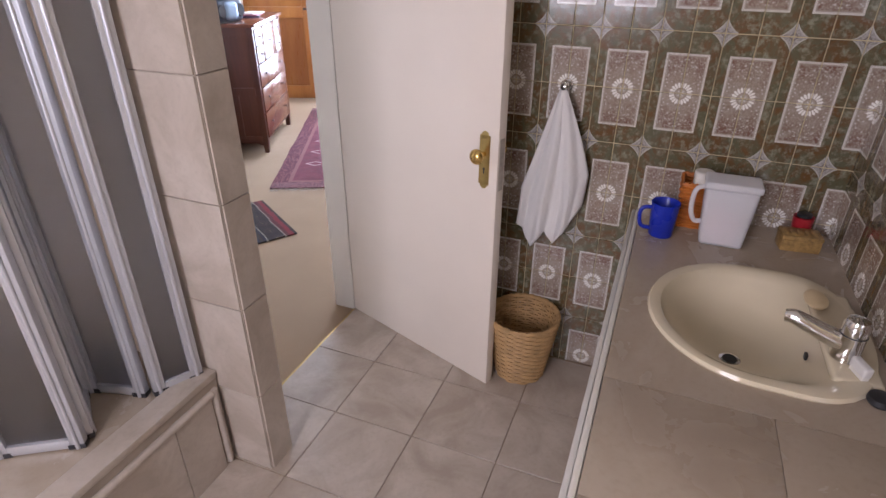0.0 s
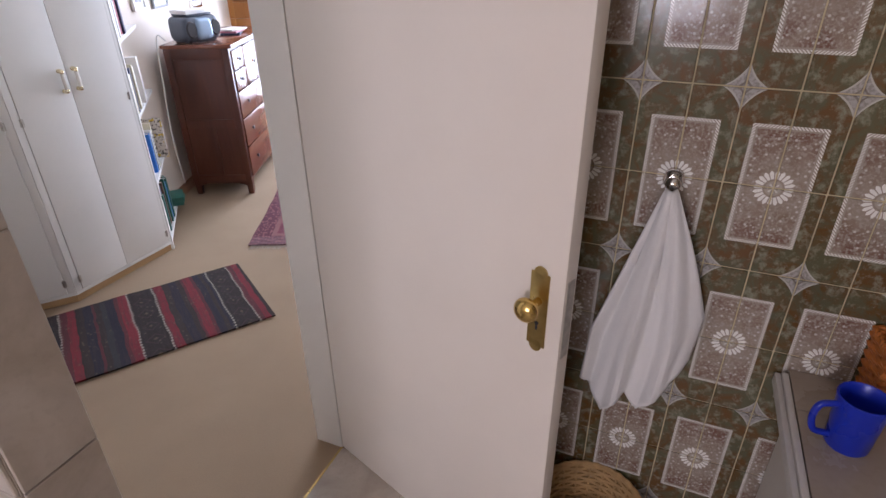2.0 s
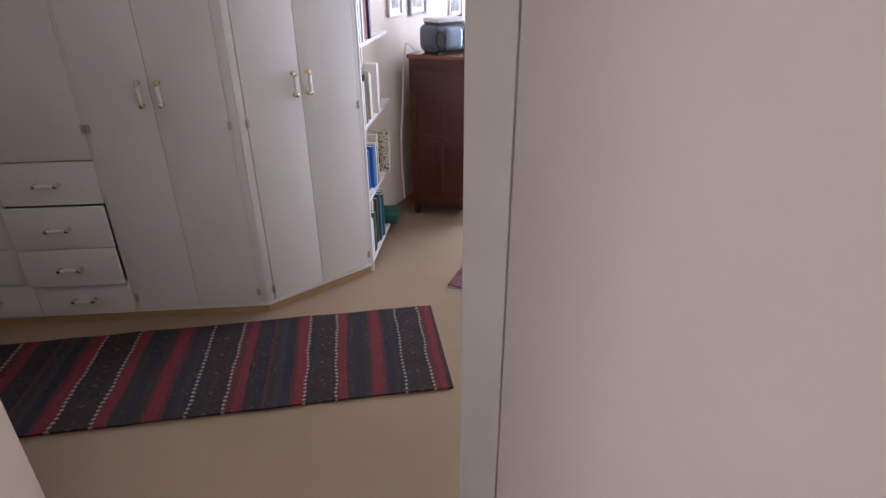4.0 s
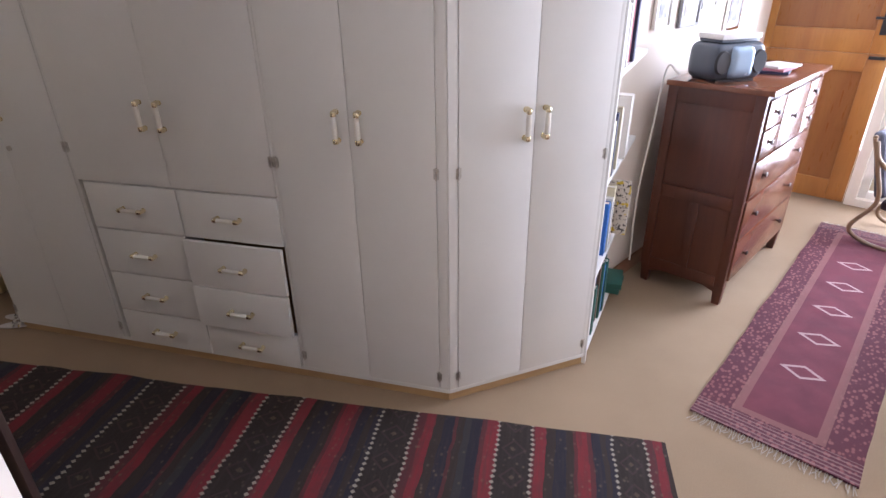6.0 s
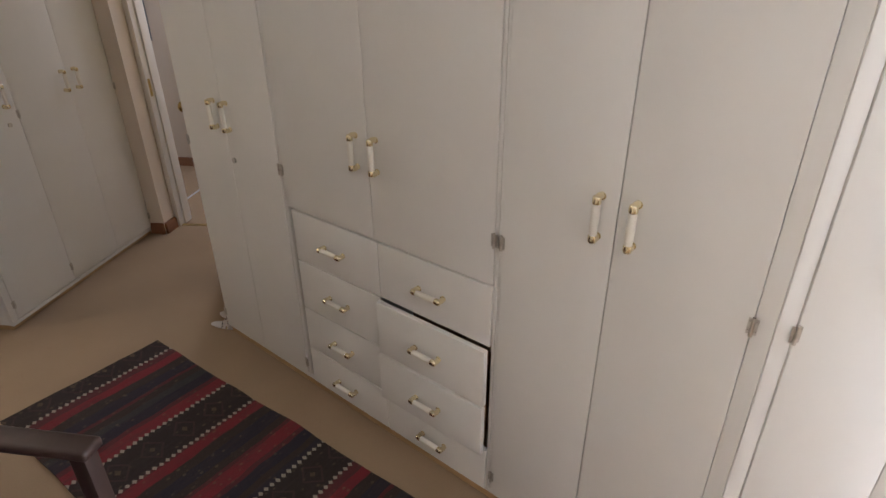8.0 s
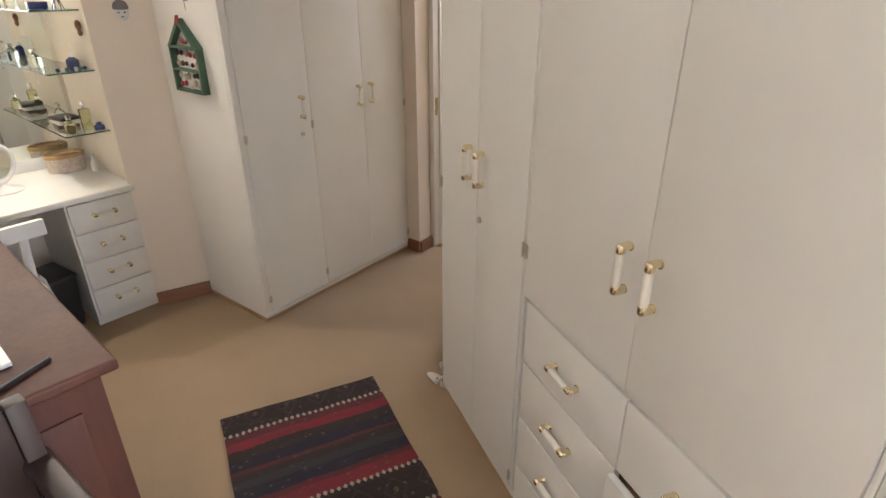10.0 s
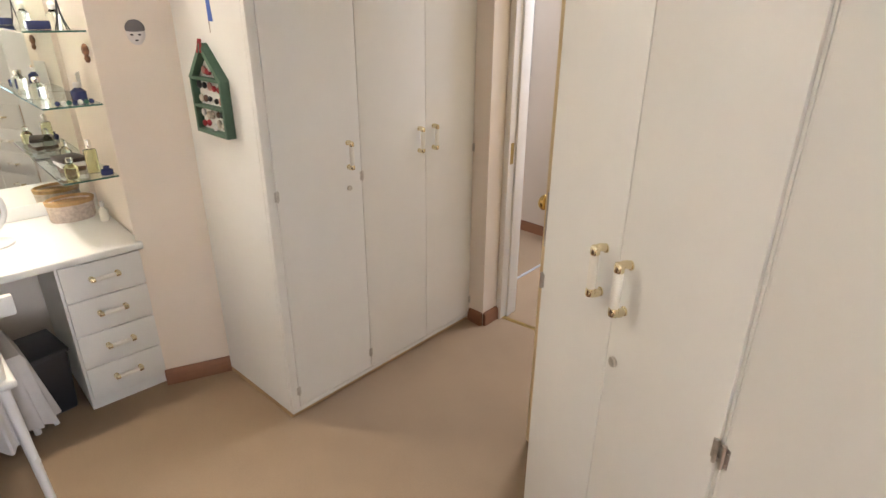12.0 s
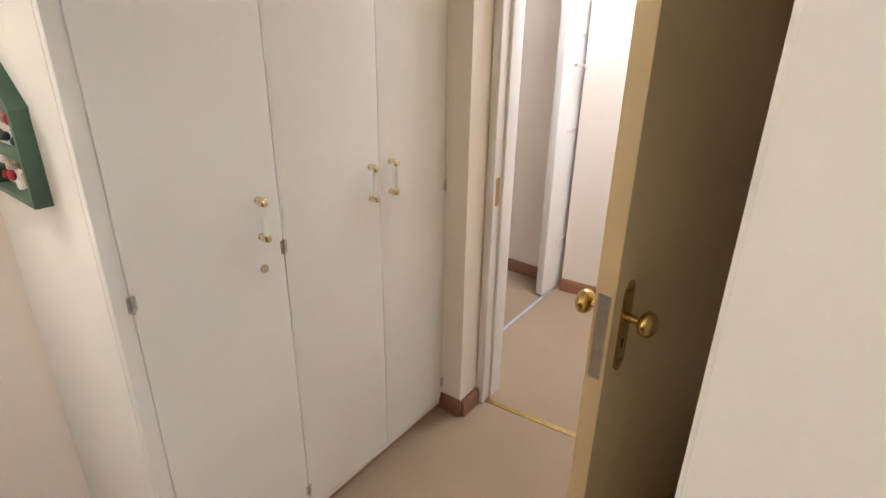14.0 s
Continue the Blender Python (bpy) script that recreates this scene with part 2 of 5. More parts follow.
def runner_material():
    """Wine red pile runner: border of small leaves, plain field, pale diamonds."""
    n = Nodes("runner_pile", 0.95)
    p = n.obj()
    x, y, _ = n.xyz(p)
    ay = n.m("ABSOLUTE", y)
    big, leaf = n.noise(p, 9, 4), n.voronoi(n.scaled(p, (1.0, 1.6, 1)), 38)
    col = n.mix(n.step(big, 0.3, 0.7), (0.15, 0.03, 0.045), (0.1, 0.02, 0.033))
    border = n.mix(n.step(leaf, 0.3, 0.45), (0.2, 0.07, 0.07), (0.085, 0.018, 0.03))
    end = n.m("SUBTRACT", 1.14, n.m("ABSOLUTE", n.m("SUBTRACT", x, 1.14)))
    edge = n.m("MINIMUM", n.m("SUBTRACT", 0.262, ay), end)
    col = n.mix(n.m("LESS_THAN", edge, 0.12), col, border)
    band = n.m("MULTIPLY", n.m("GREATER_THAN", edge, 0.11), n.m("LESS_THAN", edge, 0.14))
    col = n.mix(n.m("MULTIPLY", band, 0.7), col, (0.22, 0.1, 0.085))
    fx = n.m("ABSOLUTE", n.m("SUBTRACT", n.m("FRACT", n.m("DIVIDE", n.m("SUBTRACT", x, 0.06), 0.3)), 0.5))
    dia = n.m("ADD", n.m("DIVIDE", fx, 0.17), n.m("DIVIDE", ay, 0.085))
    ring = n.m("MULTIPLY", n.m("GREATER_THAN", dia, 0.7), n.m("LESS_THAN", dia, 1.0))
    keep = n.m("MULTIPLY", ring, n.m("MULTIPLY", n.m("GREATER_THAN", x, 0.36), n.m("LESS_THAN", x, 1.86)))
    col = n.mix(n.m("MULTIPLY", keep, 0.8), col, (0.42, 0.3, 0.29))
    stripes = n.m("MULTIPLY", n.m("LESS_THAN", end, 0.1), n.m("GREATER_THAN", n.m("SINE", n.m("MULTIPLY", x, 330.0)), 0.3))
    col = n.mix(n.m("MULTIPLY", stripes, 0.55), col, (0.27, 0.17, 0.16))
    n.bump(n.noise(p, 300, 3), 0.4, 0.005)
    return n.out(col)


def glass_material(name, colour=(0.9, 0.97, 0.94), rough=0.0, ior=1.45):
    n = Nodes(name, rough)
    n.b.inputs["Transmission Weight"].default_value, n.b.inputs["IOR"].default_value = 1.0, ior
    return n.out(colour)


PAINT = plain("wall_paint", (0.79, 0.7, 0.6), 0.75, vary=0.02, scale=2.0, bump=0.12)
CEIL = plain("ceiling_paint", (0.8, 0.79, 0.76), 0.85, vary=0.02)
WHITE = plain("white_enamel", (0.77, 0.76, 0.722), 0.38, vary=0.02, scale=3.0, fine=40, bump=0.05)
DOORW = plain("door_enamel", (0.77, 0.70, 0.625), 0.34, vary=0.02, scale=3.0, bump=0.04)
HALLDOOR = plain("aged_door_enamel", (0.78, 0.61, 0.34), 0.42, vary=0.03, scale=3.0, bump=0.05)
FRAMEW = plain("frame_enamel", (0.78, 0.75, 0.7), 0.35, vary=0.02, bump=0.05)
CARPET = carpet_material()
SKIRT = wood("skirting_wood", (0.27, 0.12, 0.055), (0.18, 0.07, 0.032), 0.6, axis=(0.2, 0.2, 1))
PINE = wood("plinth_wood", (0.5, 0.33, 0.16), (0.4, 0.24, 0.11), 0.5, axis=(0.2, 0.2, 1))
MAHOG = wood("mahogany", (0.125, 0.036, 0.018), (0.06, 0.017, 0.01), 0.32)
DESKW = wood("desk_mahogany", (0.1, 0.028, 0.014), (0.065, 0.018, 0.01), 0.6)
MAHOG_TOP = wood("mahogany_top", (0.2, 0.075, 0.04), (0.13, 0.043, 0.023), 0.2, axis=(0.15, 1, 1))
HONEY = wood("honey_pine", (0.5, 0.23, 0.06), (0.37, 0.14, 0.035), 0.3)
HONEY_IN = wood("honey_pine_panel", (0.36, 0.15, 0.045), (0.27, 0.1, 0.03), 0.3)
DARKWOOD = wood("dark_stained_wood", (0.05, 0.028, 0.022), (0.03, 0.016, 0.013), 0.4)
CANE = wood("bent_beech", (0.3, 0.2, 0.12), (0.22, 0.14, 0.08), 0.4)
BRASS = plain("polished_brass", (0.84, 0.74, 0.5), 0.18, 1.0, vary=0.05, bump=0.03)
GILT = plain("golden_brass", (0.74, 0.52, 0.18), 0.2, 1.0, vary=0.08, bump=0.03)
BRONZE = plain("tarnished_brass", (0.5, 0.36, 0.13), 0.3, 1.0, vary=0.12, scale=30)
CHROME = plain("chrome", (0.8, 0.8, 0.8), 0.08, 1.0, vary=0.0, bump=0.0)
STEEL = plain("hinge_steel", (0.6, 0.57, 0.52), 0.4, 1.0, vary=0.1, scale=60)
ALU = plain("satin_aluminium", (0.6, 0.61, 0.65), 0.42, 0.6, vary=0.03, bump=0.03)
IVORY = plain("ivory_plastic", (0.78, 0.75, 0.67), 0.3, vary=0.02)
BLACK = plain("black_plastic", (0.02, 0.02, 0.024), 0.4)
KILIM, RUNNER = kilim_material(), runner_material()
FLOORTILE = stone_tile("floor_tile", (0.5, 0.435, 0.37), (0.37, 0.305, 0.245), 0.32)
COUNTERTILE = stone_tile("counter_tile", (0.43, 0.36, 0.285), (0.375, 0.305, 0.235), 0.26)
PILLARTILE = stone_tile("pillar_tile", (0.54, 0.48, 0.42), (0.41, 0.35, 0.29), 0.35)
GROUT = plain("grout", (0.3, 0.22, 0.15), 0.9, vary=0.1, fine=200)
GROUTL = plain("pale_grout", (0.4, 0.34, 0.28), 0.9, vary=0.1, fine=200)
GROUTY = plain("yellow_grout", (0.62, 0.52, 0.32), 0.85, vary=0.12, fine=200)
TILE_U, TILE_V = printed_tile("printed_tile_long", U, 0.073 + U[1] * BATH_Y), printed_tile("printed_tile_short", V, 1.8 + V[1] * BATH_Y)
CREAM = plain("cream_ceramic", (0.68, 0.6, 0.44), 0.06, vary=0.02, bump=0.0)
FROST = glass_material("frosted_acrylic", (0.52, 0.54, 0.58), 0.55, 1.3)
CLEAR = glass_material("shelf_glass")
MIRROR = plain("mirror_silver", (0.86, 0.9, 0.86), 0.02, 1.0, vary=0.0, bump=0.0)

# ---- builders ----


def thing(name, m, label, category, group="", kind=""):
    ob = new(name)
    ob.empty_display_size = 0.05
    ob.matrix_basis = m
    return tagged(ob, label, category, group, kind)


def mesh_of(name, bm):
    me = bpy.data.meshes.new(name)
    bm.normal_update()
    bm.to_mesh(me)
    bm.free()
    return me


def smooth(me, angle=40):
    me.shade_smooth()
    me.set_sharp_from_angle(angle=radians(angle))


def part(name, bm, material, parent=None, label="", m=None, soft=True):
    me = mesh_of(name, bm)
    me.materials.append(material)
    if soft:
        smooth(me)
    ob = new(name, me)
    ob.parent = parent
    if m is not None:
        ob.matrix_basis = m
    return tagged(ob, label)


def box(bm, x0, x1, y0, y1, z0, z1, bevel=0.0, seg=2):
    r = bmesh.ops.create_cube(bm, size=1)
    vs = r["verts"]
    for v in vs:
        v.co = Vector(((x0 + x1) / 2 + v.co.x * (x1 - x0), (y0 + y1) / 2 + v.co.y * (y1 - y0), (z0 + z1) / 2 + v.co.z * (z1 - z0)))
    if bevel:
        es = list({e for v in vs for e in v.link_edges})
        bmesh.ops.bevel(bm, geom=es, offset=bevel, segments=seg, profile=0.6, affect="EDGES")
    return bm


def boxm(*a, **k):
    return box(bmesh.new(), *a, **k)


def rod(bm, a, b, r, r2=None, seg=14):
    a, b = Vector(a), Vector(b)
    d = b - a
    m = Matrix.Translation((a + b) / 2) @ d.to_track_quat("Z", "Y").to_matrix().to_4x4()
    bmesh.ops.create_cone(bm, cap_ends=True, segments=seg, radius1=r, radius2=r if r2 is None else r2, depth=d.length, matrix=m)
    return bm


def ball(bm, c, rx, ry=None, rz=None, seg=16):
    r = bmesh.ops.create_uvsphere(bm, u_segments=seg, v_segments=max(8, seg * 2 // 3), radius=1)
    for v in r["verts"]:
        v.co = Vector((c[0] + v.co.x * rx, c[1] + v.co.y * (ry or rx), c[2] + v.co.z * (rz or rx)))
    return bm


def lathe(bm, prof, seg=32, c=(0, 0, 0), sx=1.0, sy=1.0):
    rings = []
    for r, z in prof:
        rings.append([bm.verts.new((c[0] + sx * r * math.cos(2 * math.pi * i / seg), c[1] + sy * r * math.sin(2 * math.pi * i / seg), c[2] + z)) for i in range(seg)])
    for a, b in zip(rings, rings[1:]):
        for i in range(seg):
            bm.faces.new((a[i], a[(i + 1) % seg], b[(i + 1) % seg], b[i]))
    for ring, flip in ((rings[0], True), (rings[-1], False)):
        bm.faces.new(ring[::-1] if flip else ring)
    return bm


def tube(bm, pts, r, seg=10):
    pts = [Vector(p) for p in pts]
    rings, side = [], None
    for i, p in enumerate(pts):
        d = (pts[min(i + 1, len(pts) - 1)] - pts[max(i - 1, 0)]).normalized()
        if side is None:
            side = d.orthogonal().normalized()
        side = (side - d * side.dot(d)).normalized()
        up = d.cross(side)
        rr = r[i] if isinstance(r, (list, tuple)) else r
        rings.append([bm.verts.new(p + rr * (math.cos(2 * math.pi * k / seg) * side + math.sin(2 * math.pi * k / seg) * up)) for k in range(seg)])
    for a, b in zip(rings, rings[1:]):
        for k in range(seg):
            bm.faces.new((a[k], a[(k + 1) % seg], b[(k + 1) % seg], b[k]))
    bm.faces.new(rings[0][::-1])
    bm.faces.new(rings[-1])
    return bm


def curve_pts(ctrl, n=8):
    """A smooth line through the control points."""
    c = [Vector(p) for p in ctrl]
    c = [2 * c[0] - c[1], *c, 2 * c[-1] - c[-2]]
    out = []
    for i in range(1, len(c) - 2):
        for k in range(n):
            t = k / n
            out.append(0.5 * (2 * c[i] + (c[i + 1] - c[i - 1]) * t + (2 * c[i - 1] - 5 * c[i] + 4 * c[i + 1] - c[i + 2]) * t * t + (3 * c[i] - c[i - 1] - 3 * c[i + 1] + c[i + 2]) * t ** 3))
    return out + [c[-2]]


def prism(bm, outline, z0, z1):
    lo, hi = [bm.verts.new((x, y, z0)) for x, y in outline], [bm.verts.new((x, y, z1)) for x, y in outline]
    bm.faces.new(lo[::-1])
    bm.faces.new(hi)
    k = len(outline)
    for i in range(k):
        bm.faces.new((lo[i], lo[(i + 1) % k], hi[(i + 1) % k], hi[i]))
    bmesh.ops.recalc_face_normals(bm, faces=bm.faces[:])
    return bm


CEILING = 2.45


def along(p0, p1):
    """A frame at p0 with x towards p1, and the length between them."""
    d = Vector(p1) - Vector(p0)
    return pose(p0[0], p0[1], 0, 0, 0, math.degrees(math.atan2(d.y, d.x))), d.length


def wall(name, p0, p1, thick=0.12, z0=0.0, z1=CEILING, material=None, holes=()):
    """A wall from p0 to p1; its thickness lies to the left. holes: (from, to, sill, head) along it."""
    m, length = along(p0, p1)
    bm, x = bmesh.new(), 0.0
    for a, b, lo, hi in holes:
        box(bm, x, a, 0, thick, z0, z1)
        if lo > z0:
            box(bm, a, b, 0, thick, z0, lo)
        if hi < z1:
            box(bm, a, b, 0, thick, hi, z1)
        x = b
    box(bm, x, length, 0, thick, z0, z1)
    ob = part(name, bm, material or PAINT, None, "", m, soft=False)
    return tagged(ob, "smooth wall in warm pale pink paint", "wall", kind="structure")


def skirting(p0, p1, h=0.07):
    """A skirting board along the right-hand face of the line from p0 to p1."""
    m, length = along(p0, p1)
    bm = prism(bmesh.new(), [(0, 0), (0, h), (0.006, h), (0.016, h - 0.012), (0.018, 0)], 0, length)
    for v in bm.verts:
        v.co = Vector((v.co.z, -v.co.x - 0.002, v.co.y))
    bmesh.ops.recalc_face_normals(bm, faces=bm.faces[:])
    ob = part("baseboard", bm, SKIRT, None, "", m)
    return tagged(ob, "stained brown wooden skirting board", "baseboard", kind="structure")


def bath(u, v):
    return (U[0] * u + V[0] * v, U[1] * u + V[1] * v + BATH_Y)


# ---- structure ----
BATH = pose(0, BATH_Y, 0, 0, 0, WALL_ANGLE)
floor = part("floor", prism(bmesh.new(), [(-7, -3), (7, -3), (7, 9), (-7, 9)], -0.2, 0.0), CARPET, soft=False)
tagged(floor, "beige short-pile fitted carpet", "carpet", kind="structure")
ceiling = part("ceiling", prism(bmesh.new(), [(-7, -3), (6, -3), (6, 7), (-7, 7)], CEILING, CEILING + 0.15), CEIL, soft=False)
tagged(ceiling, "flat white painted ceiling", "ceiling", kind="structure")

# bathroom shell
wall("wall_bath_tiled", bath(-0.84, 2.008), bath(1.2, 2.008), material=GROUTY)
wall("wall_bath_side", bath(0.968, 2.008), bath(0.968, -2.3), thick=0.12, material=GROUTY)
wall("wall_bath_back", bath(1.1, -1.3), bath(-2.2, -1.3), thick=0.12, holes=((0.9, 1.9, 1.06, 2.06),))
wall("wall_shower", bath(-1.83, -1.4), bath(-1.83, 1.1), thick=0.1)
wall("wall_door_side", bath(-0.85, 1.14), bath(-1.95, 1.14), thick=0.11)
wall("wall_bath_door_head", bath(-0.845, 1.14), bath(-0.845, 2.0), thick=0.1, z0=2.06)

# bedroom and passage shell
FAR0, FAR1 = (1.23, 6.6), (4.93, 4.64)
wall("wall_bedroom_far", FAR0, FAR1, thick=0.15, holes=((0.55, 1.36, 0, 2.05), (1.42, 3.6, 0.05, 2.15)))
wall("wall_pictures", (0.52, 3.83), (1.62, 5.9), thick=0.12)
wall("wall_pictures_end", (1.55, 5.77), (1.78, 6.31), thick=0.12)
wall("wall_bedroom_side", FAR1, (3.3, -0.3), thick=0.12)
wall("wall_bedroom_near", (3.35, -0.12), bath(1.2, 2.135), thick=0.12)
wall("wall_bath_outer", bath(1.25, 2.135), bath(-0.9, 2.135), thick=-0.005)
wall("wall_closet_back", (-1.802, 3.96), (0.75, 3.96), thick=0.1)
wall("wall_passage_near", bath(-1.85, 1.275), (-1.95, 0.3), thick=0.12)
wall("wall_passage_end", (-1.9, 0.25), (-2.75, 1.0), thick=0.12)

# dressing alcove and hall
DT = pose(-2.993, 2.222, 0, 0, 0, -62.4)


def dress(x, y):
    p = DT @ Vector((x, y, 0))
    return (p.x, p.y)


wall("wall_alcove_back", dress(-0.1, -0.59), dress(1.5, -0.59), thick=-0.1)
wall("wall_alcove_side", dress(-0.004, -0.012), dress(-0.004, -0.62), thick=-0.12)
wall("wall_alcove_far_side", dress(1.3, -0.7), dress(1.3, 0.2), thick=-0.12)
wall("wall_nib", (-2.983, 2.205), (-3.025, 2.474), thick=0.08)
wall("wall_behind_closet", (-3.45, 2.22), (-4.0, 3.1), thick=0.1)
wall("wall_door_nib", (-3.075, 3.69), (-3.14, 3.795), thick=0.5)
wall("wall_hall_door_head", (-3.14, 3.8), (-2.46, 4.285), thick=0.1, z0=2.06)
wall("wall_beside_hall_door", (-2.46, 4.285), (-1.72, 4.85), thick=0.1)
wall("wall_closet_side", (-1.802, 3.96), (-1.802, 4.8), thick=-0.1)
wall("wall_hall_left", (-3.6, 4.0), (-4.7, 3.35), thick=-0.1)
wall("wall_hall_far", (-4.95, 4.09), (-3.98, 4.635), thick=0.1)
wall("wall_hall_end", (-3.85, 4.66), (-2.46, 5.68), thick=0.1)
wall("wall_hall_outer", (-5.2, 3.6), (-5.2, 6.4), thick=-0.1)
wall("wall_hall_outer_end", (-5.2, 6.3), (-2.0, 6.3), thick=0.1)
skirting((-2.983, 2.205), (-3.025, 2.474))
skirting((-3.075, 3.69), (-3.14, 3.795))
skirting((-3.16, 3.65), (-3.075, 3.69))
skirting((-4.95, 4.09), (-3.98, 4.635))
skirting((-3.85, 4.66), (-2.46, 5.68))
skirting((0.72, 4.205), (1.62, 5.9))

# ---- fitted cupboards ----


def handle_meshes():
    h, stand = 0.041, 0.023
    end = bmesh.new()
    lathe(end, [(0.0088, h - 0.006), (0.0094, h - 0.004), (0.0094, h + 0.006), (0.008, h + 0.0105), (0.004, h + 0.012)], 16, (0, -stand, 0))
    tube(end, curve_pts([(0, -stand, h + 0.004), (0, -stand * 0.6, h + 0.007), (0, -stand * 0.25, h + 0.006), (0, 0, h + 0.004)], 4), 0.0078, 12)
    rod(end, (0, 0.0, h + 0.004), (0, -0.0025, h + 0.004), 0.0092, seg=14)
    grip = bmesh.new()
    lathe(grip, [(0.0078, -h + 0.006), (0.0088, -h + 0.012), (0.0092, 0.0), (0.0088, h - 0.012), (0.0078, h - 0.006)], 16, (0, -stand, 0))
    e, g = mesh_of("bracket", end), mesh_of("grip", grip)
    e.materials.append(BRASS)
    g.materials.append(IVORY)
    smooth(e, 60)
    smooth(g, 60)
    return e, g


HANDLE_END, HANDLE_GRIP = handle_meshes()


def put_handle(parent, x, y, z, flat=False, turn=0):
    """A handle on a front: an ivory grip between two brass brackets, upright or lying."""
    m = pose(x, y, z, 0, 0, turn) @ pose(0, 0, 0, 0, 90 if flat else 0, 0)
    grip = new("grip", HANDLE_GRIP)
    grip.parent, grip.matrix_basis = parent, m
    tagged(grip, "ivory handle grip")
    for half in (0, 180):
        end = new("bracket", HANDLE_END)
        end.parent, end.matrix_basis = parent, m @ pose(0, 0, 0, 0, half, 0)
        tagged(end, "brass handle bracket")


def hinge_mesh():
    bm = bmesh.new()
    rod(bm, (0, -0.003, -0.02), (0, -0.003, 0.02), 0.0035, seg=10)
    box(bm, -0.009, 0.009, -0.0012, 0, -0.017, 0.017)
    for z in (-0.015, 0.015):
        ball(bm, (-0.006, -0.001, z * 0.7), 0.0022, seg=8)
        ball(bm, (0.006, -0.001, z * 0.7), 0.0022, seg=8)
    me = mesh_of("hinge", bm)
    me.materials.append(STEEL)
    smooth(me)
    return me


HINGE = hinge_mesh()


def put_hinge(parent, x, y, z):
    ob = new("hinge", HINGE)
    ob.parent, ob.matrix_basis = parent, pose(x, y, z)
    return tagged(ob, "small steel butt hinge")


def put_lock(parent, x, y, z):
    bm = rod(bmesh.new(), (x, y, z), (x, y - 0.006, z), 0.010, seg=16)
    return part("keyhole", bm, STEEL, parent, "round steel lock plate")


def cupboard(name, m, width, depth, doors, z0=0.05, z1=CEILING - 0.01, label="", plinth=0.045, grip_z=1.05, hollow=0.0):
    """A built-in unit: carcass, face frame, plinth and doors; x along the front, the room at -y.
    doors: (from, to, bottom, top, hinge side -1/0/1, handle x or None)."""
    ob = thing(name, m, label, "wardrobe", "built-in wardrobes")
    bm = bmesh.new()
    box(bm, 0, width, 0.02, depth, max(plinth, hollow), z1)
    part("carcass", bm, WHITE, ob, soft=False)
    if hollow:
        for a, b in ((0, 0.028), (width - 0.01, width)):
            part("side_panel", boxm(a, b, 0.02, depth, plinth, hollow), WHITE, ob, soft=False)
        part("back_panel", boxm(0.028, width - 0.01, depth - 0.02, depth, plinth, hollow), PINE, ob, soft=False)
    base = bmesh.new()
    box(base, 0.0, width, 0.012, depth, 0, plinth, 0.002)
    part("plinth", base, PINE, ob, "bare pine plinth", soft=False)
    part("bottom_rail", boxm(0, width, 0.0, 0.02, plinth - 0.004, plinth + 0.014, bevel=0.003), WHITE, ob)
    for a, b in ((0.0005, doors[0][0] - 0.0002), (doors[-1][1] + 0.0002, width - 0.0005)):
        part("face_stile", boxm(a, b, 0.0, 0.02, plinth + 0.014, z1, bevel=0.002), WHITE, ob)
    for a, b, lo, hi, side, hx in doors:
        d = part("door", box(bmesh.new(), a + 0.0008, b - 0.0008, -0.004, 0.016, lo, hi, 0.003), WHITE, ob)
        if hx is not None:
            put_handle(d, hx, -0.004, grip_z)
        for z in (0.12, 0.915, 2.2):
            if side and lo < z < hi - 0.02:
                put_hinge(d, a if side < 0 else b, -0.004, z)
    return ob


def doors_of(ob):
    return sorted((c for c in ob.children if c.name.startswith("door")), key=lambda c: c.name)


Y0 = 3.345
units = []
units.append(cupboard("wardrobe", pose(-1.802, Y0, 0), 0.596, 0.6, [(0.01, 0.296, 0.062, 2.43, -1, 0.251), (0.296, 0.589, 0.062, 2.43, 1, 0.331)], label="white enamelled double wardrobe with brass and ivory handles"))
put_lock(doors_of(units[0])[1], 0.323, -0.004, 0.892)

mid = cupboard("wardrobe", pose(-1.206, Y0, 0), 0.864, 0.6, [(0.007, 0.425, 0.787, 2.43, -1, 0.38), (0.425, 0.853, 0.787, 2.43, 1, 0.459)], label="white wardrobe with two doors above eight drawers", hollow=0.785)
for row in range(4):
    lo, hi = (0.05, 0.215, 0.398, 0.595)[row], (0.21, 0.393, 0.59, 0.782)[row]
    for a, b, col in ((0.032, 0.439, 0), (0.443, 0.852, 1)):
        out = 0.03 if (col == 1 and row == 1) else 0.026 if (col == 1 and row == 2) else 0.003
        bm = box(bmesh.new(), a, b, -0.004 - out, 0.014 - out, lo, hi, 0.003)
        d = part("drawer", bm, WHITE, mid, "drawer left pulled out a little" if out > 0.01 else "")
        if out > 0.01:
            part("drawer_box", box(bmesh.new(), a + 0.02, b - 0.02, 0.014 - out, 0.018, lo + 0.015, hi - 0.03), PINE, d)
        put_handle(d, (a + b) / 2, -0.004 - out, (lo + hi) / 2 - 0.002, flat=True)

third = cupboard("wardrobe", pose(-0.342, Y0, 0), 0.602, 0.6, [(0.01, 0.284, 0.062, 2.43, -1, 0.246), (0.284, 0.567, 0.062, 2.43, 1, 0.322)], label="white enamelled double wardrobe beside the corner unit")
mdiag, ldiag = along((0.262, 3.345), (0.746, 3.702))
corner = cupboard("wardrobe", mdiag, ldiag, 0.28, [(0.034, 0.298, 0.062, 2.43, -1, 0.262), (0.298, 0.583, 0.062, 2.43, 1, 0.331)], label="white angled corner wardrobe with two narrow doors")

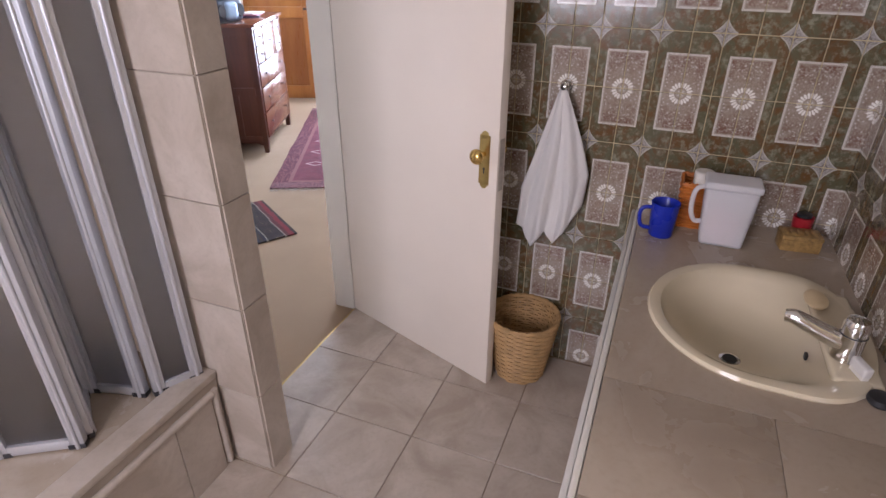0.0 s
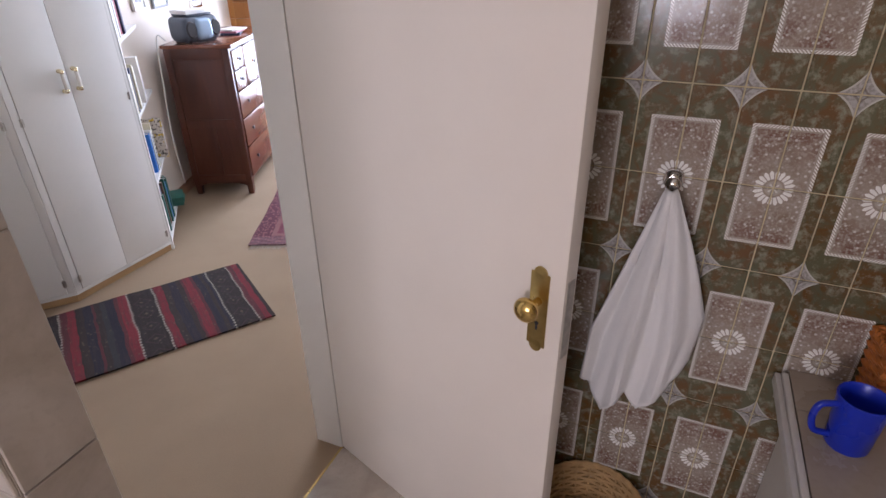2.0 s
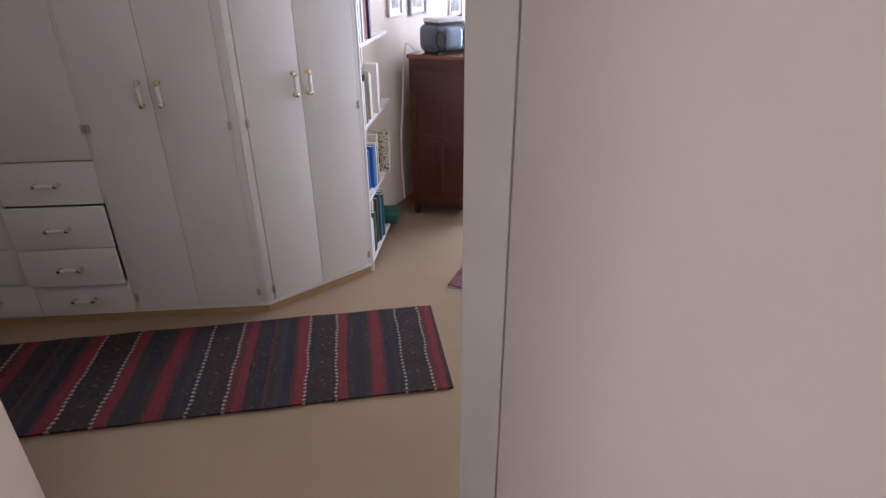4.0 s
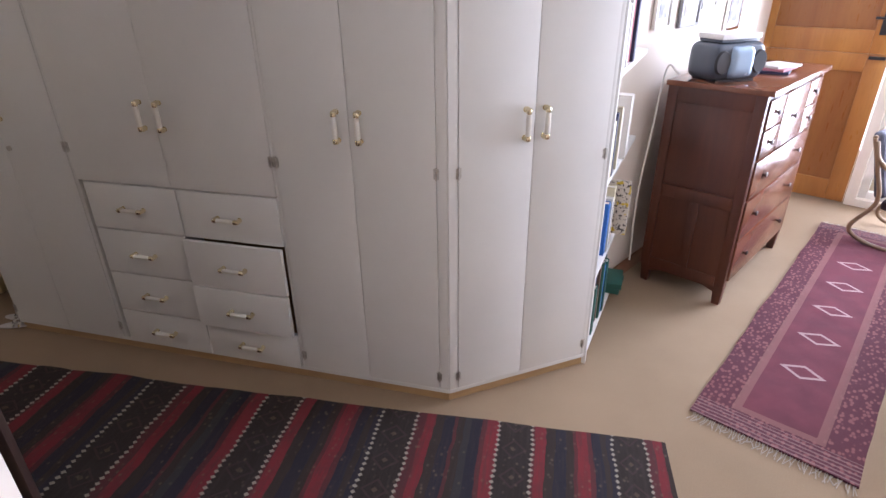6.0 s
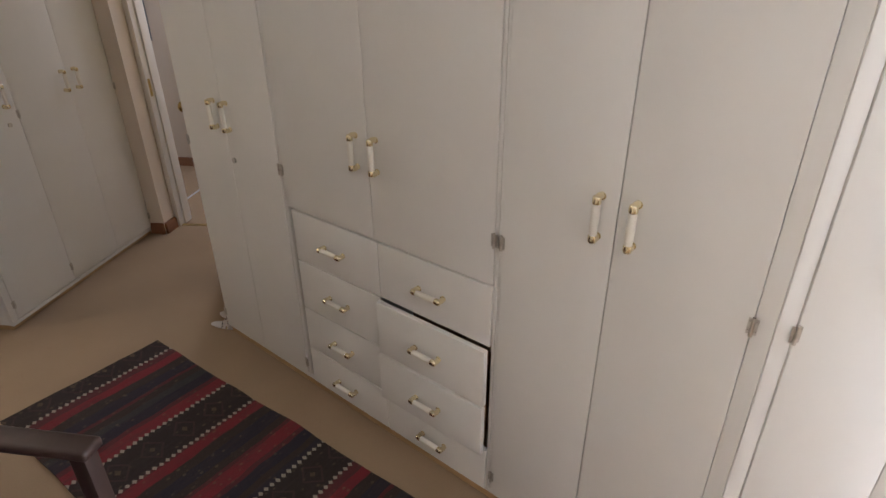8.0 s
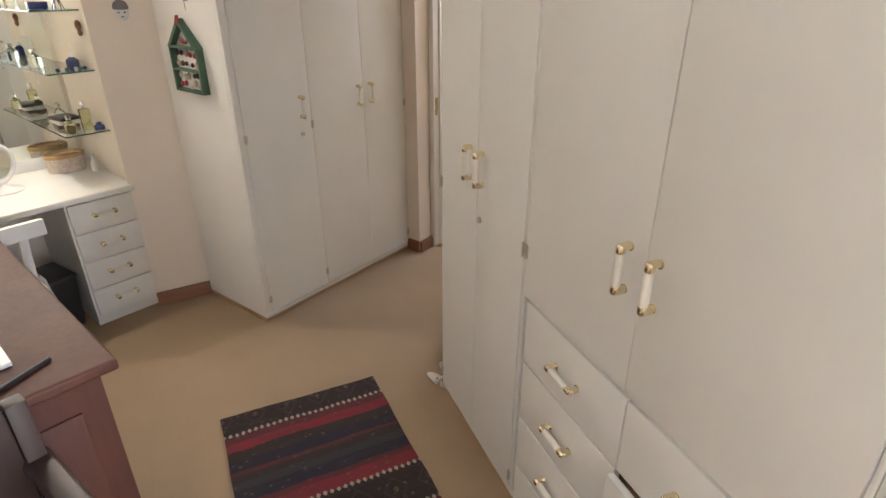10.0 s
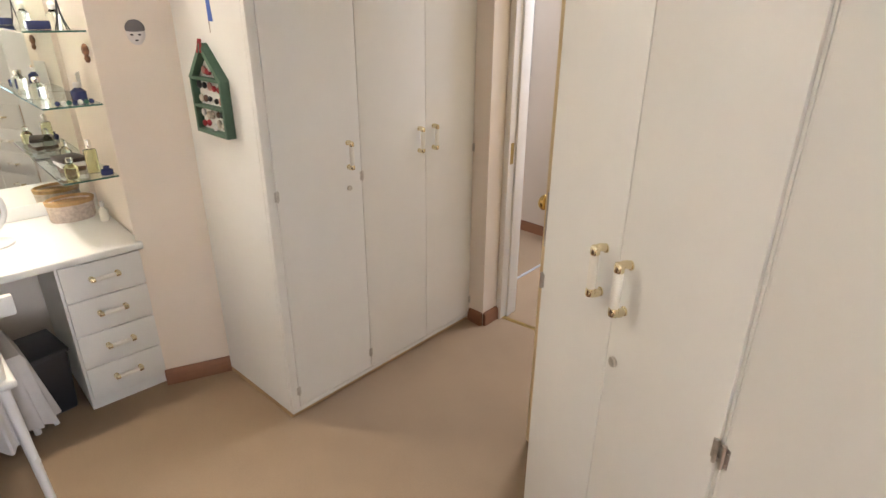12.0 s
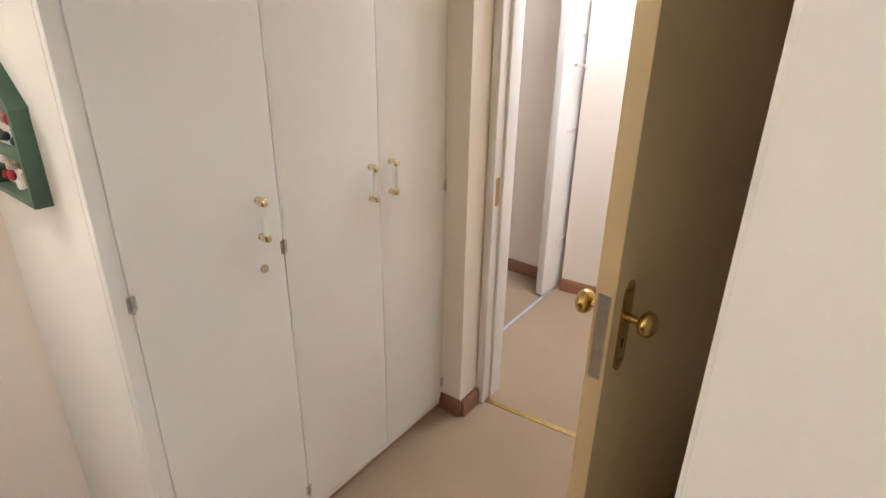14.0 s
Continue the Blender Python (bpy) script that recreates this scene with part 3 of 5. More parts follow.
mB, lB = along((-2.593, 2.721), (-3.163, 3.655))
side_unit = cupboard("wardrobe", mB, lB, 0.485, [(0.034, 0.405, 0.045, 2.43, -1, 0.345), (0.405, 0.757, 0.045, 2.43, -1, 0.717), (0.757, 1.075, 0.045, 2.43, 1, 0.802)], label="white three-door wardrobe beside the hall doorway", plinth=0.025, grip_z=1.006)
put_lock(doors_of(side_unit)[0], 0.342, -0.004, 0.88)

# bookcase at the end of the wardrobes
mS, lS = along((0.754, 3.712), (0.88, 4.405))
shelf_unit = thing("bookcase", mS, "narrow white built-in bookcase filled with books", "bookcase")
part("back", boxm(0, lS, 0.24, 0.255, 0, 2.4), WHITE, shelf_unit)
part("side", boxm(0, 0.02, 0, 0.255, 0, 2.4, bevel=0.002), WHITE, shelf_unit)
SHELVES = (0.05, 0.40, 0.78, 1.16, 1.56, 1.96)
for z in SHELVES:
    part("shelf", boxm(0.02, lS, 0.0, 0.24, z, z + 0.02, bevel=0.002), WHITE, shelf_unit)

# ---- rugs ----


def rug(name, m, length, width, material, label, thick=0.008, wave=0.003, fringe=True):
    bm = bmesh.new()
    nx, ny = int(length / 0.03), int(width / 0.03)
    rows = {}
    for top in (0, 1):
        for i in range(nx + 1):
            for j in range(ny + 1):
                x, y = length * i / nx, width * (j / ny - 0.5)
                w = noise.noise(Vector((x * 2.3, y * 2.3, 0.7))) * 0.012
                e = noise.noise(Vector((x * 5.0, 3.1 if j == 0 else 7.7, 0.2))) * 0.006 if j in (0, ny) else 0.0
                z = 0.003 + (thick + abs(noise.noise(Vector((x * 6, y * 4, 2.2)))) * wave * 2 if top else 0)
                rows[top, i, j] = bm.verts.new((x + w, y + w * 0.5 + e, z))
    for i in range(nx):
        for j in range(ny):
            bm.faces.new((rows[1, i, j], rows[1, i + 1, j], rows[1, i + 1, j + 1], rows[1, i, j + 1]))
    edge = [(i, 0) for i in range(nx)] + [(nx, j) for j in range(ny)] + [(i, ny) for i in range(nx, 0, -1)] + [(0, j) for j in range(ny, 0, -1)]
    for a, b in zip(edge, edge[1:] + edge[:1]):
        bm.faces.new((rows[0, a[0], a[1]], rows[0, b[0], b[1]], rows[1, b[0], b[1]], rows[1, a[0], a[1]]))
    ob = thing(name, m, label, "rug")
    part("weave", bm, material, ob)
    if fringe:
        for end, s in ((0.0, -1), (length, 1)):
            fb = bmesh.new()
            for k in range(int(width / 0.009)):
                y = -width / 2 + k * 0.009 + random.uniform(-0.003, 0.003)
                tube(fb, [(end, y, 0.007), (end + s * 0.02, y + random.uniform(-0.006, 0.006), 0.006), (end + s * random.uniform(0.03, 0.055), y + random.uniform(-0.014, 0.014), 0.004)], 0.0016, 4)
            tagged(part("fringe", fb, FRINGE, ob, "pale cotton fringe"), kind="stuff")
    return ob


FRINGE = plain("fringe_cotton", (0.5, 0.43, 0.36), 0.95)
rug("kilim_rug", pose(-1.959, 2.788, 0, 0, 0, 4.3), 3.035, 0.61, KILIM, "striped flat-woven kilim runner in wine red, navy and brown", fringe=False)
rug("runner_rug", pose(1.378, 3.395, 0, 0, 0, 63.1), 2.28, 0.525, RUNNER, "long wine-red rug with pale diamonds and fringed ends")

# ---- bathroom door ----


def knob_set(parent, x, z, y, side):
    plate = bmesh.new()
    outline = [(-0.021, -0.085), (0.021, -0.085), (0.021, 0.085), (-0.021, 0.085)]
    box(plate, x - 0.021, x + 0.021, min(y, y + side * 0.003), max(y, y + side * 0.003), z - 0.085, z + 0.085, 0.001)
    for s in (1, -1):
        rod(plate, (x, y, z + s * 0.085), (x, y + side * 0.003, z + s * 0.085), 0.0145, seg=18)
    pl = part("lock_plate", plate, BRONZE if side < 0 else GILT, parent, "long brass lock plate with rounded ends")
    kb = bmesh.new()
    rod(kb, (x, y, z + 0.022), (x, y + side * 0.032, z + 0.022), 0.0085, seg=16)
    ball(kb, (x, y + side * 0.045, z + 0.022), 0.026, 0.018, 0.026, 20)
    part("knob", kb, GILT, pl, "round brass door knob")
    # no hole is cut: a black inlay colours in the keyhole's darkness
    key = bmesh.new()
    rod(key, (x, y + side * 0.003, z - 0.03), (x, y + side * 0.0042, z - 0.03), 0.0045, seg=12)
    box(key, x - 0.0022, x + 0.0022, min(y + side * 0.003, y + side * 0.0042), max(y + side * 0.003, y + side * 0.0042), z - 0.046, z - 0.03)
    part("keyhole", key, BLACK, pl, "black inlay for the dark of the keyhole")


def leaf(name, hinge, tip, material, label, plate_z=0.965, thick=0.04, side=-1, height=2.03, flip=False):
    """A flush door leaf that turns on hinge and reaches to tip; its seen face lies on the right of that line."""
    m, w = along(hinge, tip)
    ob = thing(name, m, label, "door")
    part("panel", boxm(0, w, 0, thick, 0.008, height, bevel=0.0025), material, ob)
    knob_set(ob, w - 0.054, plate_z, 0.0, -1)
    knob_set(ob, w - 0.054, plate_z, thick, 1)
    part("lock_case", boxm(w - 0.0005, w + 0.0015, 0.008, thick - 0.008, plate_z - 0.1, plate_z + 0.08), STEEL, ob, "steel lock face plate")
    return ob


bath_door = leaf("bathroom_door", (1.078, 1.777), (1.322, 1.004), DOORW, "flush cream-painted bathroom door standing open, with a brass knob", plate_z=0.948)
frame_b = thing("door_frame", pose(*bath(-0.84, 1.136), 0, 0, 0, WALL_ANGLE), "white enamelled door frame round the bathroom doorway", "door frame")
part("jamb", boxm(-0.106, -0.002, 0.857, 0.905, 0, 2.06, bevel=0.004), FRAMEW, frame_b)
part("jamb", boxm(-0.108, -0.012, 0.006, 0.022, 0, 2.06, bevel=0.004), FRAMEW, frame_b)
part("head", boxm(-0.106, 0.0, 0.022, 0.857, 2.04, 2.08, bevel=0.004), FRAMEW, frame_b)
strip = part("threshold", boxm(-0.006, 0.004, 0.022, 0.857, 0.0, 0.006, bevel=0.002), BRONZE, frame_b, "thin metal threshold strip")

# ---- pillar, shower, vanity ----


def tile_face(parent, m, w, h, tw, th, material, gap=0.003, proud=0.006, x0=0.0, y0=0.0, share=None):
    """Lays tiles of tw by th on a face in local x and z, looking to -y, cut at the face's edges."""
    share = {} if share is None else share
    xs = [x0 + i * tw for i in range(int((w - x0) / tw) + 2)]
    zs = [y0 + i * th for i in range(int((h - y0) / th) + 2)]
    for x in xs:
        for z in zs:
            a, b, lo, hi = max(x, 0.0), min(x + tw, w), max(z, 0.0), min(z + th, h)
            if b - a < 0.012 or hi - lo < 0.012:
                continue
            key = (round(b - a, 4), round(hi - lo, 4), material.name)
            if key not in share:
                bm = box(bmesh.new(), gap / 2, b - a - gap / 2, -proud, 0.0, gap / 2, hi - lo - gap / 2, 0.0012, 1)
                share[key] = mesh_of("tile", bm)
                share[key].materials.append(material)
            ob = new("tile", share[key])
            ob.parent, ob.matrix_basis = parent, m @ pose(a, 0, lo)
    return share


SHARE = {}
pillar = thing("tiled_pillar", BATH, "pillar clad in beige stone tiles at the doorway", "pillar")
part("core", boxm(-0.832, -0.617, 1.05, 1.155, 0, CEILING), GROUTL, pillar, soft=False)

curb = thing("shower_curb", BATH, "raised tiled shower step with moulded edge", "shower step")
part("core", boxm(-0.84, -0.77, -1.3, 1.04, 0, 0.37), GROUTL, curb, soft=False)
part("cap", boxm(-0.842, -0.762, -1.3, 1.04, 0.37, 0.395, bevel=0.005), PILLARTILE, curb, "beige tiled ledge")
mould = bmesh.new()
tube(mould, [(-0.765, -1.3, 0.325), (-0.765, 1.004, 0.325)], 0.013, 10)
part("moulding", mould, PILLARTILE, curb, "rounded beige ceramic moulding")
mould = bmesh.new()
tube(mould, [(-0.765, 1.016, 0.338), (-0.765, 1.016, 0.02)], 0.011, 10)
part("moulding", mould, PILLARTILE, curb, "upright beige ceramic moulding")
tray = thing("shower_floor", BATH, "raised beige tiled shower floor", "shower floor", kind="structure")
part("slab", boxm(-1.83, -0.844, -1.3, 1.04, 0, 0.38), COUNTERTILE, tray, soft=False)


def shower_panel(m, width, label):
    """A framed screen of frosted acrylic; x along it."""
    ob = thing("shower_screen", m, label, "shower door", "folding shower screens")
    for a, b in ((0, 0.035), (width - 0.035, width)):
        bm = bmesh.new()
        box(bm, a, b, -0.012, 0.012, 0.0, 1.75, 0.003)
        rod(bm, ((a + b) / 2, -0.013, 0), ((a + b) / 2, -0.013, 1.75), 0.006, seg=10)
        part("stile", bm, ALU, ob)
    part("bottom_rail", boxm(0.035, width - 0.035, -0.012, 0.012, 0.0, 0.03, bevel=0.003), ALU, ob)
    part("top_rail", boxm(0.035, width - 0.035, -0.012, 0.012, 1.72, 1.75, bevel=0.003), ALU, ob)
    part("sheet", boxm(0.03, width - 0.03, -0.002, 0.002, 0.025, 1.725), FROST, ob, "frosted acrylic sheet")
    for x in (0.02, width - 0.02):
        part("corner_block", boxm(x - 0.022, x + 0.022, -0.014, 0.014, -0.004, 0.012, bevel=0.003), BLACK, ob, "dark plastic corner piece")
    return ob


# vanity
CT = 0.755
vanity = thing("vanity", BATH, "tiled vanity counter with an inset cream basin", "vanity")
part("body", boxm(0.422, 0.955, -1.2, 1.99, 0.0, CT - 0.16), FRAMEW, vanity, soft=False)
part("front_trim", boxm(0.367, 0.381, -1.2, 1.985, CT - 0.045, CT + 0.001, bevel=0.005), FRAMEW, vanity, "white edge trim")
part("front_panel", boxm(0.405, 0.421, -1.2, 1.985, 0.06, CT - 0.05, bevel=0.002), FRAMEW, vanity, "white cupboard front")

# bathroom window behind the start, unseen; frosted panes added to hold back sky light
mBW, _ = along(bath(1.1, -1.3), bath(-2.2, -1.3))
bwin = thing("window_2", mBW @ pose(0.9, 0.03, 1.06), "unseen white-framed bathroom window, frosted glass added to hold back the sky", "window", kind="structure")
for a, b in ((0, 0.05), (0.475, 0.525), (0.95, 1.0)):
    part("window_frame", boxm(a, b, 0, 0.05, 0, 1.0, bevel=0.004), FRAMEW, bwin)
for z in (0, 0.95):
    for a, b in ((0.05, 0.475), (0.525, 0.95)):
        part("window_frame", boxm(a, b, 0, 0.05, z, z + 0.05, bevel=0.004), FRAMEW, bwin)
for a, b in ((0.05, 0.475), (0.525, 0.95)):
    part("pane", boxm(a, b, 0.022, 0.027, 0.05, 0.95), FROST, bwin, "frosted glass pane added to hold back the sky")

# bathroom floor
bath_floor = part("floor_bathroom", boxm(-0.84, 1.1, -1.3, 2.0, 0.001, 0.004), GROUT, None, "", BATH, soft=False)
tagged(bath_floor, "beige ceramic floor tiles with dark joints", "tiled floor", kind="structure")

# ---- bedroom ----
chest = thing("chest_of_drawers", pose(1.372, 4.325, 0, 0, 0, 61), "tall mahogany chest of drawers with round knobs", "chest of drawers")
CW, CD, CH = 0.9, 0.42, 1.01
part("top", boxm(-0.02, CW + 0.02, -0.025, CD + 0.01, CH, CH + 0.025, bevel=0.006), MAHOG_TOP, chest, "polished mahogany top with moulded edge")
bm = bmesh.new()
box(bm, 0, 0.022, 0, CD, 0.1, CH, 0.002)
part("side", bm, MAHOG, chest)
part("side", boxm(CW - 0.022, CW, 0, CD, 0.1, CH, bevel=0.002), MAHOG, chest)
part("body", boxm(0.022, CW - 0.022, 0.012, CD, 0.1, CH), MAHOG, chest)
for z0, z1 in ((0.1, 0.15), (0.49, 0.55), (0.94, CH)):
    part("side_rail", boxm(-0.008, 0.001, 0.045, CD - 0.045, z0, z1, bevel=0.002), MAHOG, chest)
for y0 in (0.0, CD - 0.045, CD / 2 - 0.025):
    part("side_stile", boxm(-0.008, 0.001, y0 + 0.0005, y0 + 0.0445, 0.1 if abs(y0 - CD / 2 + 0.025) > 0.01 else 0.15, CH if abs(y0 - CD / 2 + 0.025) > 0.01 else 0.49, bevel=0.002), MAHOG, chest)
rows = ((0.13, 0.335, 1), (0.345, 0.535, 1), (0.545, 0.72, 1))
knob = lathe(bmesh.new(), [(0.006, 0), (0.006, 0.004), (0.013, 0.008), (0.014, 0.012), (0.007, 0.016)], 14)
KNOB = mesh_of("knob", knob)
KNOB.materials.append(DARKWOOD)
smooth(KNOB, 60)


def chest_drawer(a, b, lo, hi):
    d = part("drawer", boxm(a + 0.003, b - 0.003, -0.008, 0.012, lo, hi, bevel=0.003), MAHOG_TOP, chest)
    for x in ((a + b) / 2,) if b - a < 0.4 else (a + 0.16, b - 0.16):
        k = new("knob", KNOB)
        k.parent, k.matrix_basis = d, pose(x, -0.008, (lo + hi) / 2, 90, 0, 0)


for lo, hi, _ in rows:
    chest_drawer(0.024, CW - 0.024, lo, hi)
for lo, hi in ((0.73, 0.855), (0.865, 0.985)):
    chest_drawer(0.024, 0.255, lo, hi)
    chest_drawer(CW - 0.255, CW - 0.024, lo, hi)
chest_drawer(0.26, CW - 0.26, 0.73, 0.985)
for x in (0.025, CW - 0.025):
    for y in (0.025, CD - 0.025):
        bm = bmesh.new()
        box(bm, x - 0.024, x + 0.024, y - 0.024, y + 0.024, 0.0, 0.11, 0.004)
        for v in bm.verts:
            if v.co.z < 0.03:
                v.co.x, v.co.y = x + (v.co.x - x) * 0.75, y + (v.co.y - y) * 0.75
        part("leg", bm, MAHOG, chest)
ap = prism(bmesh.new(), [(0.04, 0.1), (0.04, 0.065), (0.1, 0.085), (CD - 0.1, 0.085), (CD - 0.04, 0.065), (CD - 0.04, 0.1)], 0, 0.012)
for v in ap.verts:
    v.co = Vector((v.co.z + 0.002, v.co.x, v.co.y))
bmesh.ops.recalc_face_normals(ap, faces=ap.faces[:])
part("apron", ap, MAHOG, chest)

# stable door in the far wall
mF, _ = along(FAR0, FAR1)
stable = thing("stable_door", mF @ pose(0.56, 0.0, 0), "honey-coloured pine stable door in two halves", "door")
DW = 0.79
for lo, hi, mids in ((0.01, 0.985, ()), (0.987, 2.04, ())):
    bm = bmesh.new()
    for a, b, c, d in ((0, 0.11, lo, hi), (DW - 0.11, DW, lo, hi), (0.11, DW - 0.11, lo, lo + 0.14), (0.11, DW - 0.11, hi - 0.11, hi)):
        box(bm, a, b, 0.0, 0.042, c, d, 0.003)
    half = part("half", bm, HONEY, stable)
    part("panel", boxm(0.11, DW - 0.11, 0.014, 0.03, lo + 0.14, hi - 0.11), HONEY_IN, half, "darker inset pine panel")
bm = bmesh.new()
box(bm, DW - 0.085, DW - 0.045, -0.004, 0, 1.1, 1.26, 0.004)
tube(bm, [(DW - 0.065, -0.004, 1.2), (DW - 0.065, -0.04, 1.2), (DW - 0.12, -0.045, 1.2)], 0.008)
part("handle", bm, BLACK, stable, "black iron lever handle")
part("bolt", boxm(DW - 0.1, DW - 0.01, -0.014, 0, 0.955, 0.975, bevel=0.003), BLACK, stable, "black sliding bolt")

# desk, dressing table, hall door as large forms
desk = thing("desk", pose(-1.28, 2.375, 0, 0, 0, 207), "polished mahogany desk with panelled sides", "desk")
part("top", boxm(-0.0, 1.25, 0.0, 0.75, 0.762, 0.79, bevel=0.007, seg=3), DESKW, desk, "reddish polished desk top with moulded edge")
hall_door = leaf("hall_door", (-2.55, 4.275), (-2.224, 3.555), HALLDOOR, "flush cream door to the hall standing open, with brass knobs", plate_z=0.905)

# ---- bathroom details ----
PALE = plain("pale_plastic", (0.72, 0.7, 0.68), 0.35)
SCREENS = (((-1.38, 0.37), (-1.115, 0.54)), ((-1.109, 0.544), (-0.925, 0.664)), ((-0.937, 0.68), (-1.114, 0.806)), ((-1.106, 0.82), (-0.925, 0.868)), ((-0.91, 0.876), (-0.845, 1.005)))
for a, b in SCREENS:
    m, w = along(bath(a[0] + 0.042, a[1] + 0.018), bath(b[0] + 0.042, b[1] + 0.018))
    shower_panel(Matrix.Translation((0, 0, 0.386)) @ m, w, "folding shower screen of frosted acrylic in an aluminium frame")
bottle = thing("shampoo_bottle", pose(*bath(-1.025, 0.903), 0.38), "pale plastic bottle standing in the shower", "bottle")
part("body", lathe(bmesh.new(), [(0.03, 0), (0.032, 0.01), (0.032, 0.12), (0.014, 0.145)], 20), PALE, bottle)
part("cap", lathe(bmesh.new(), [(0.015, 0.145), (0.015, 0.175), (0.012, 0.18)], 16), FRAMEW, bottle)

# counter with basin cut-out
BC, BU, BV = (0.7, 1.388), 0.252, 0.272


def counter_top():
    bm = bmesh.new()
    seg = 64
    ring = [bm.verts.new((BC[0] + (BU - 0.02) * math.cos(2 * math.pi * i / seg), BC[1] + (BV - 0.02) * math.sin(2 * math.pi * i / seg), 0)) for i in range(seg)]
    x0, x1, y0, y1 = 0.383, 0.967, 1.037, 1.87
    outer = []
    for i in range(seg):
        c, q = math.cos(2 * math.pi * i / seg), math.sin(2 * math.pi * i / seg)
        k = min(((x1 - BC[0]) / c) if c > 1e-6 else ((x0 - BC[0]) / c) if c < -1e-6 else 1e9, ((y1 - BC[1]) / q) if q > 1e-6 else ((y0 - BC[1]) / q) if q < -1e-6 else 1e9)
        outer.append(bm.verts.new((BC[0] + c * k, BC[1] + q * k, 0)))
    for cx, cy in ((x0, y0), (x0, y1), (x1, y0), (x1, y1)):
        near = min(outer, key=lambda v: (v.co.x - cx) ** 2 + (v.co.y - cy) ** 2)
        near.co = Vector((cx, cy, 0))
    for i in range(seg):
        bm.faces.new((ring[i], outer[i], outer[(i + 1) % seg], ring[(i + 1) % seg]))
    r = bmesh.ops.extrude_face_region(bm, geom=bm.faces[:])
    for g in r["geom"]:
        if isinstance(g, bmesh.types.BMVert):
            g.co.z -= 0.025
    bmesh.ops.recalc_face_normals(bm, faces=bm.faces[:])
    return bm


part("counter_tile", counter_top(), COUNTERTILE, vanity, "beige stone tile round the basin", pose(0, 0, CT))
for a, b in ((0.383, 0.64), (0.642, 0.967)):
    part("counter_tile", boxm(a, b, 1.872, 2.0, CT - 0.002, CT, bevel=0.0008), COUNTERTILE, vanity)
part("grout_bed", boxm(0.3835, 0.9665, -1.2, 1.03, CT - 0.03, CT - 0.0025), GROUTL, vanity, "beige grout between the tiles", soft=False)
part("grout_bed", boxm(0.3835, 0.9665, 1.868, 1.999, CT - 0.03, CT - 0.0025), GROUTL, vanity, "beige grout between the tiles", soft=False)
for v0 in (0.7155, 0.394, 0.0725, -0.249, -0.5705, -0.892):
    for a, b in ((0.383, 0.7135), (0.715, 0.967)):
        part("counter_tile", boxm(a, b, v0, v0 + 0.32, CT - 0.002, CT, bevel=0.0008), COUNTERTILE, vanity)
part("edge_channel", boxm(0.354, 0.366, -1.2, 1.985, CT - 0.03, CT - 0.004, bevel=0.003), PALE, vanity, "pale plastic edge channel")
hk = bmesh.new()
tube(hk, curve_pts([(0.404, 1.86, 0.42), (0.385, 1.86, 0.425), (0.38, 1.86, 0.36), (0.385, 1.86, 0.3), (0.404, 1.86, 0.295)], 5), 0.006)
part("handle", hk, CHROME, vanity, "slim pull handle")

basin = thing("wash_basin", BATH @ pose(BC[0], BC[1], CT), "oval cream ceramic basin set into the counter", "basin")
prof = [(0.985, 0.0), (1.0, 0.006), (0.985, 0.014), (0.93, 0.017), (0.87, 0.012), (0.83, -0.002), (0.76, -0.028), (0.66, -0.058), (0.5, -0.088), (0.3, -0.104), (0.12, -0.11), (0.09, -0.112)]
bb = bmesh.new()
rings = []
for r, z in prof:
    row = []
    for i in range(56):
        a = 2 * math.pi * i / 56
        deep = max(0.0, min(1.0, (0.9 - r) * 6))
        cx = -0.03 * deep
        c, q = math.cos(a), math.sin(a)
        square = 1.0 + (0.17 * (2 * c * abs(q)) ** 2 * (1 - deep) if c > 0 else 0.0)
        row.append(bb.verts.new((cx + BU * r * c * (1 - 0.1 * deep) * (square ** 0.4), BV * r * q * square, z)))
    rings.append(row)
for p, q in zip(rings, rings[1:]):
    for i in range(56):
        bb.faces.new((p[i], p[(i + 1) % 56], q[(i + 1) % 56], q[i]))
bb.faces.new(rings[-1])
bmesh.ops.recalc_face_normals(bb, faces=bb.faces[:])
part("bowl", bb, CREAM, basin)
dk = bmesh.new()
box(dk, 0.14, 0.236, -0.19, 0.19, -0.012, 0.016, 0.013, 4)
part("tap_ledge", dk, CREAM, basin, "flat cream ledge behind the bowl")
dr = lathe(bmesh.new(), [(0.026, 0), (0.026, 0.003), (0.02, 0.004)], 24, (-0.03, -0.03, -0.111))
drain = part("drain", dr, CHROME, basin, "chrome drain ring")
# solid black pieces give drain and overflow the darkness of holes
part("drain_hole", lathe(bmesh.new(), [(0.018, 0), (0.018, 0.0015)], 20, (-0.03, -0.03, -0.1065)), BLACK, drain, "black disc for the dark inside the drain")
part("overflow", boxm(0.118, 0.125, -0.05, -0.035, -0.05, -0.035, bevel=0.002), BLACK, basin, "black block for the dark inside the overflow")

tap = thing("mixer_tap", BATH @ pose(0.872, 1.285, CT + 0.02), "chrome single-lever basin mixer tap", "tap")
part("body", lathe(bmesh.new(), [(0.032, 0), (0.031, 0.01), (0.027, 0.018), (0.027, 0.055), (0.028, 0.06)], 28), CHROME, tap)
part("lever_cap", lathe(bmesh.new(), [(0.026, 0.062), (0.027, 0.085), (0.022, 0.097), (0.008, 0.1)], 28), CHROME, tap)
part("spout", tube(bmesh.new(), curve_pts([(0.0, 0, 0.03), (-0.05, 0.012, 0.042), (-0.105, 0.026, 0.058), (-0.128, 0.032, 0.056)], 6), [0.024 - 0.0005 * i for i in range(19)], 16), CHROME, tap)
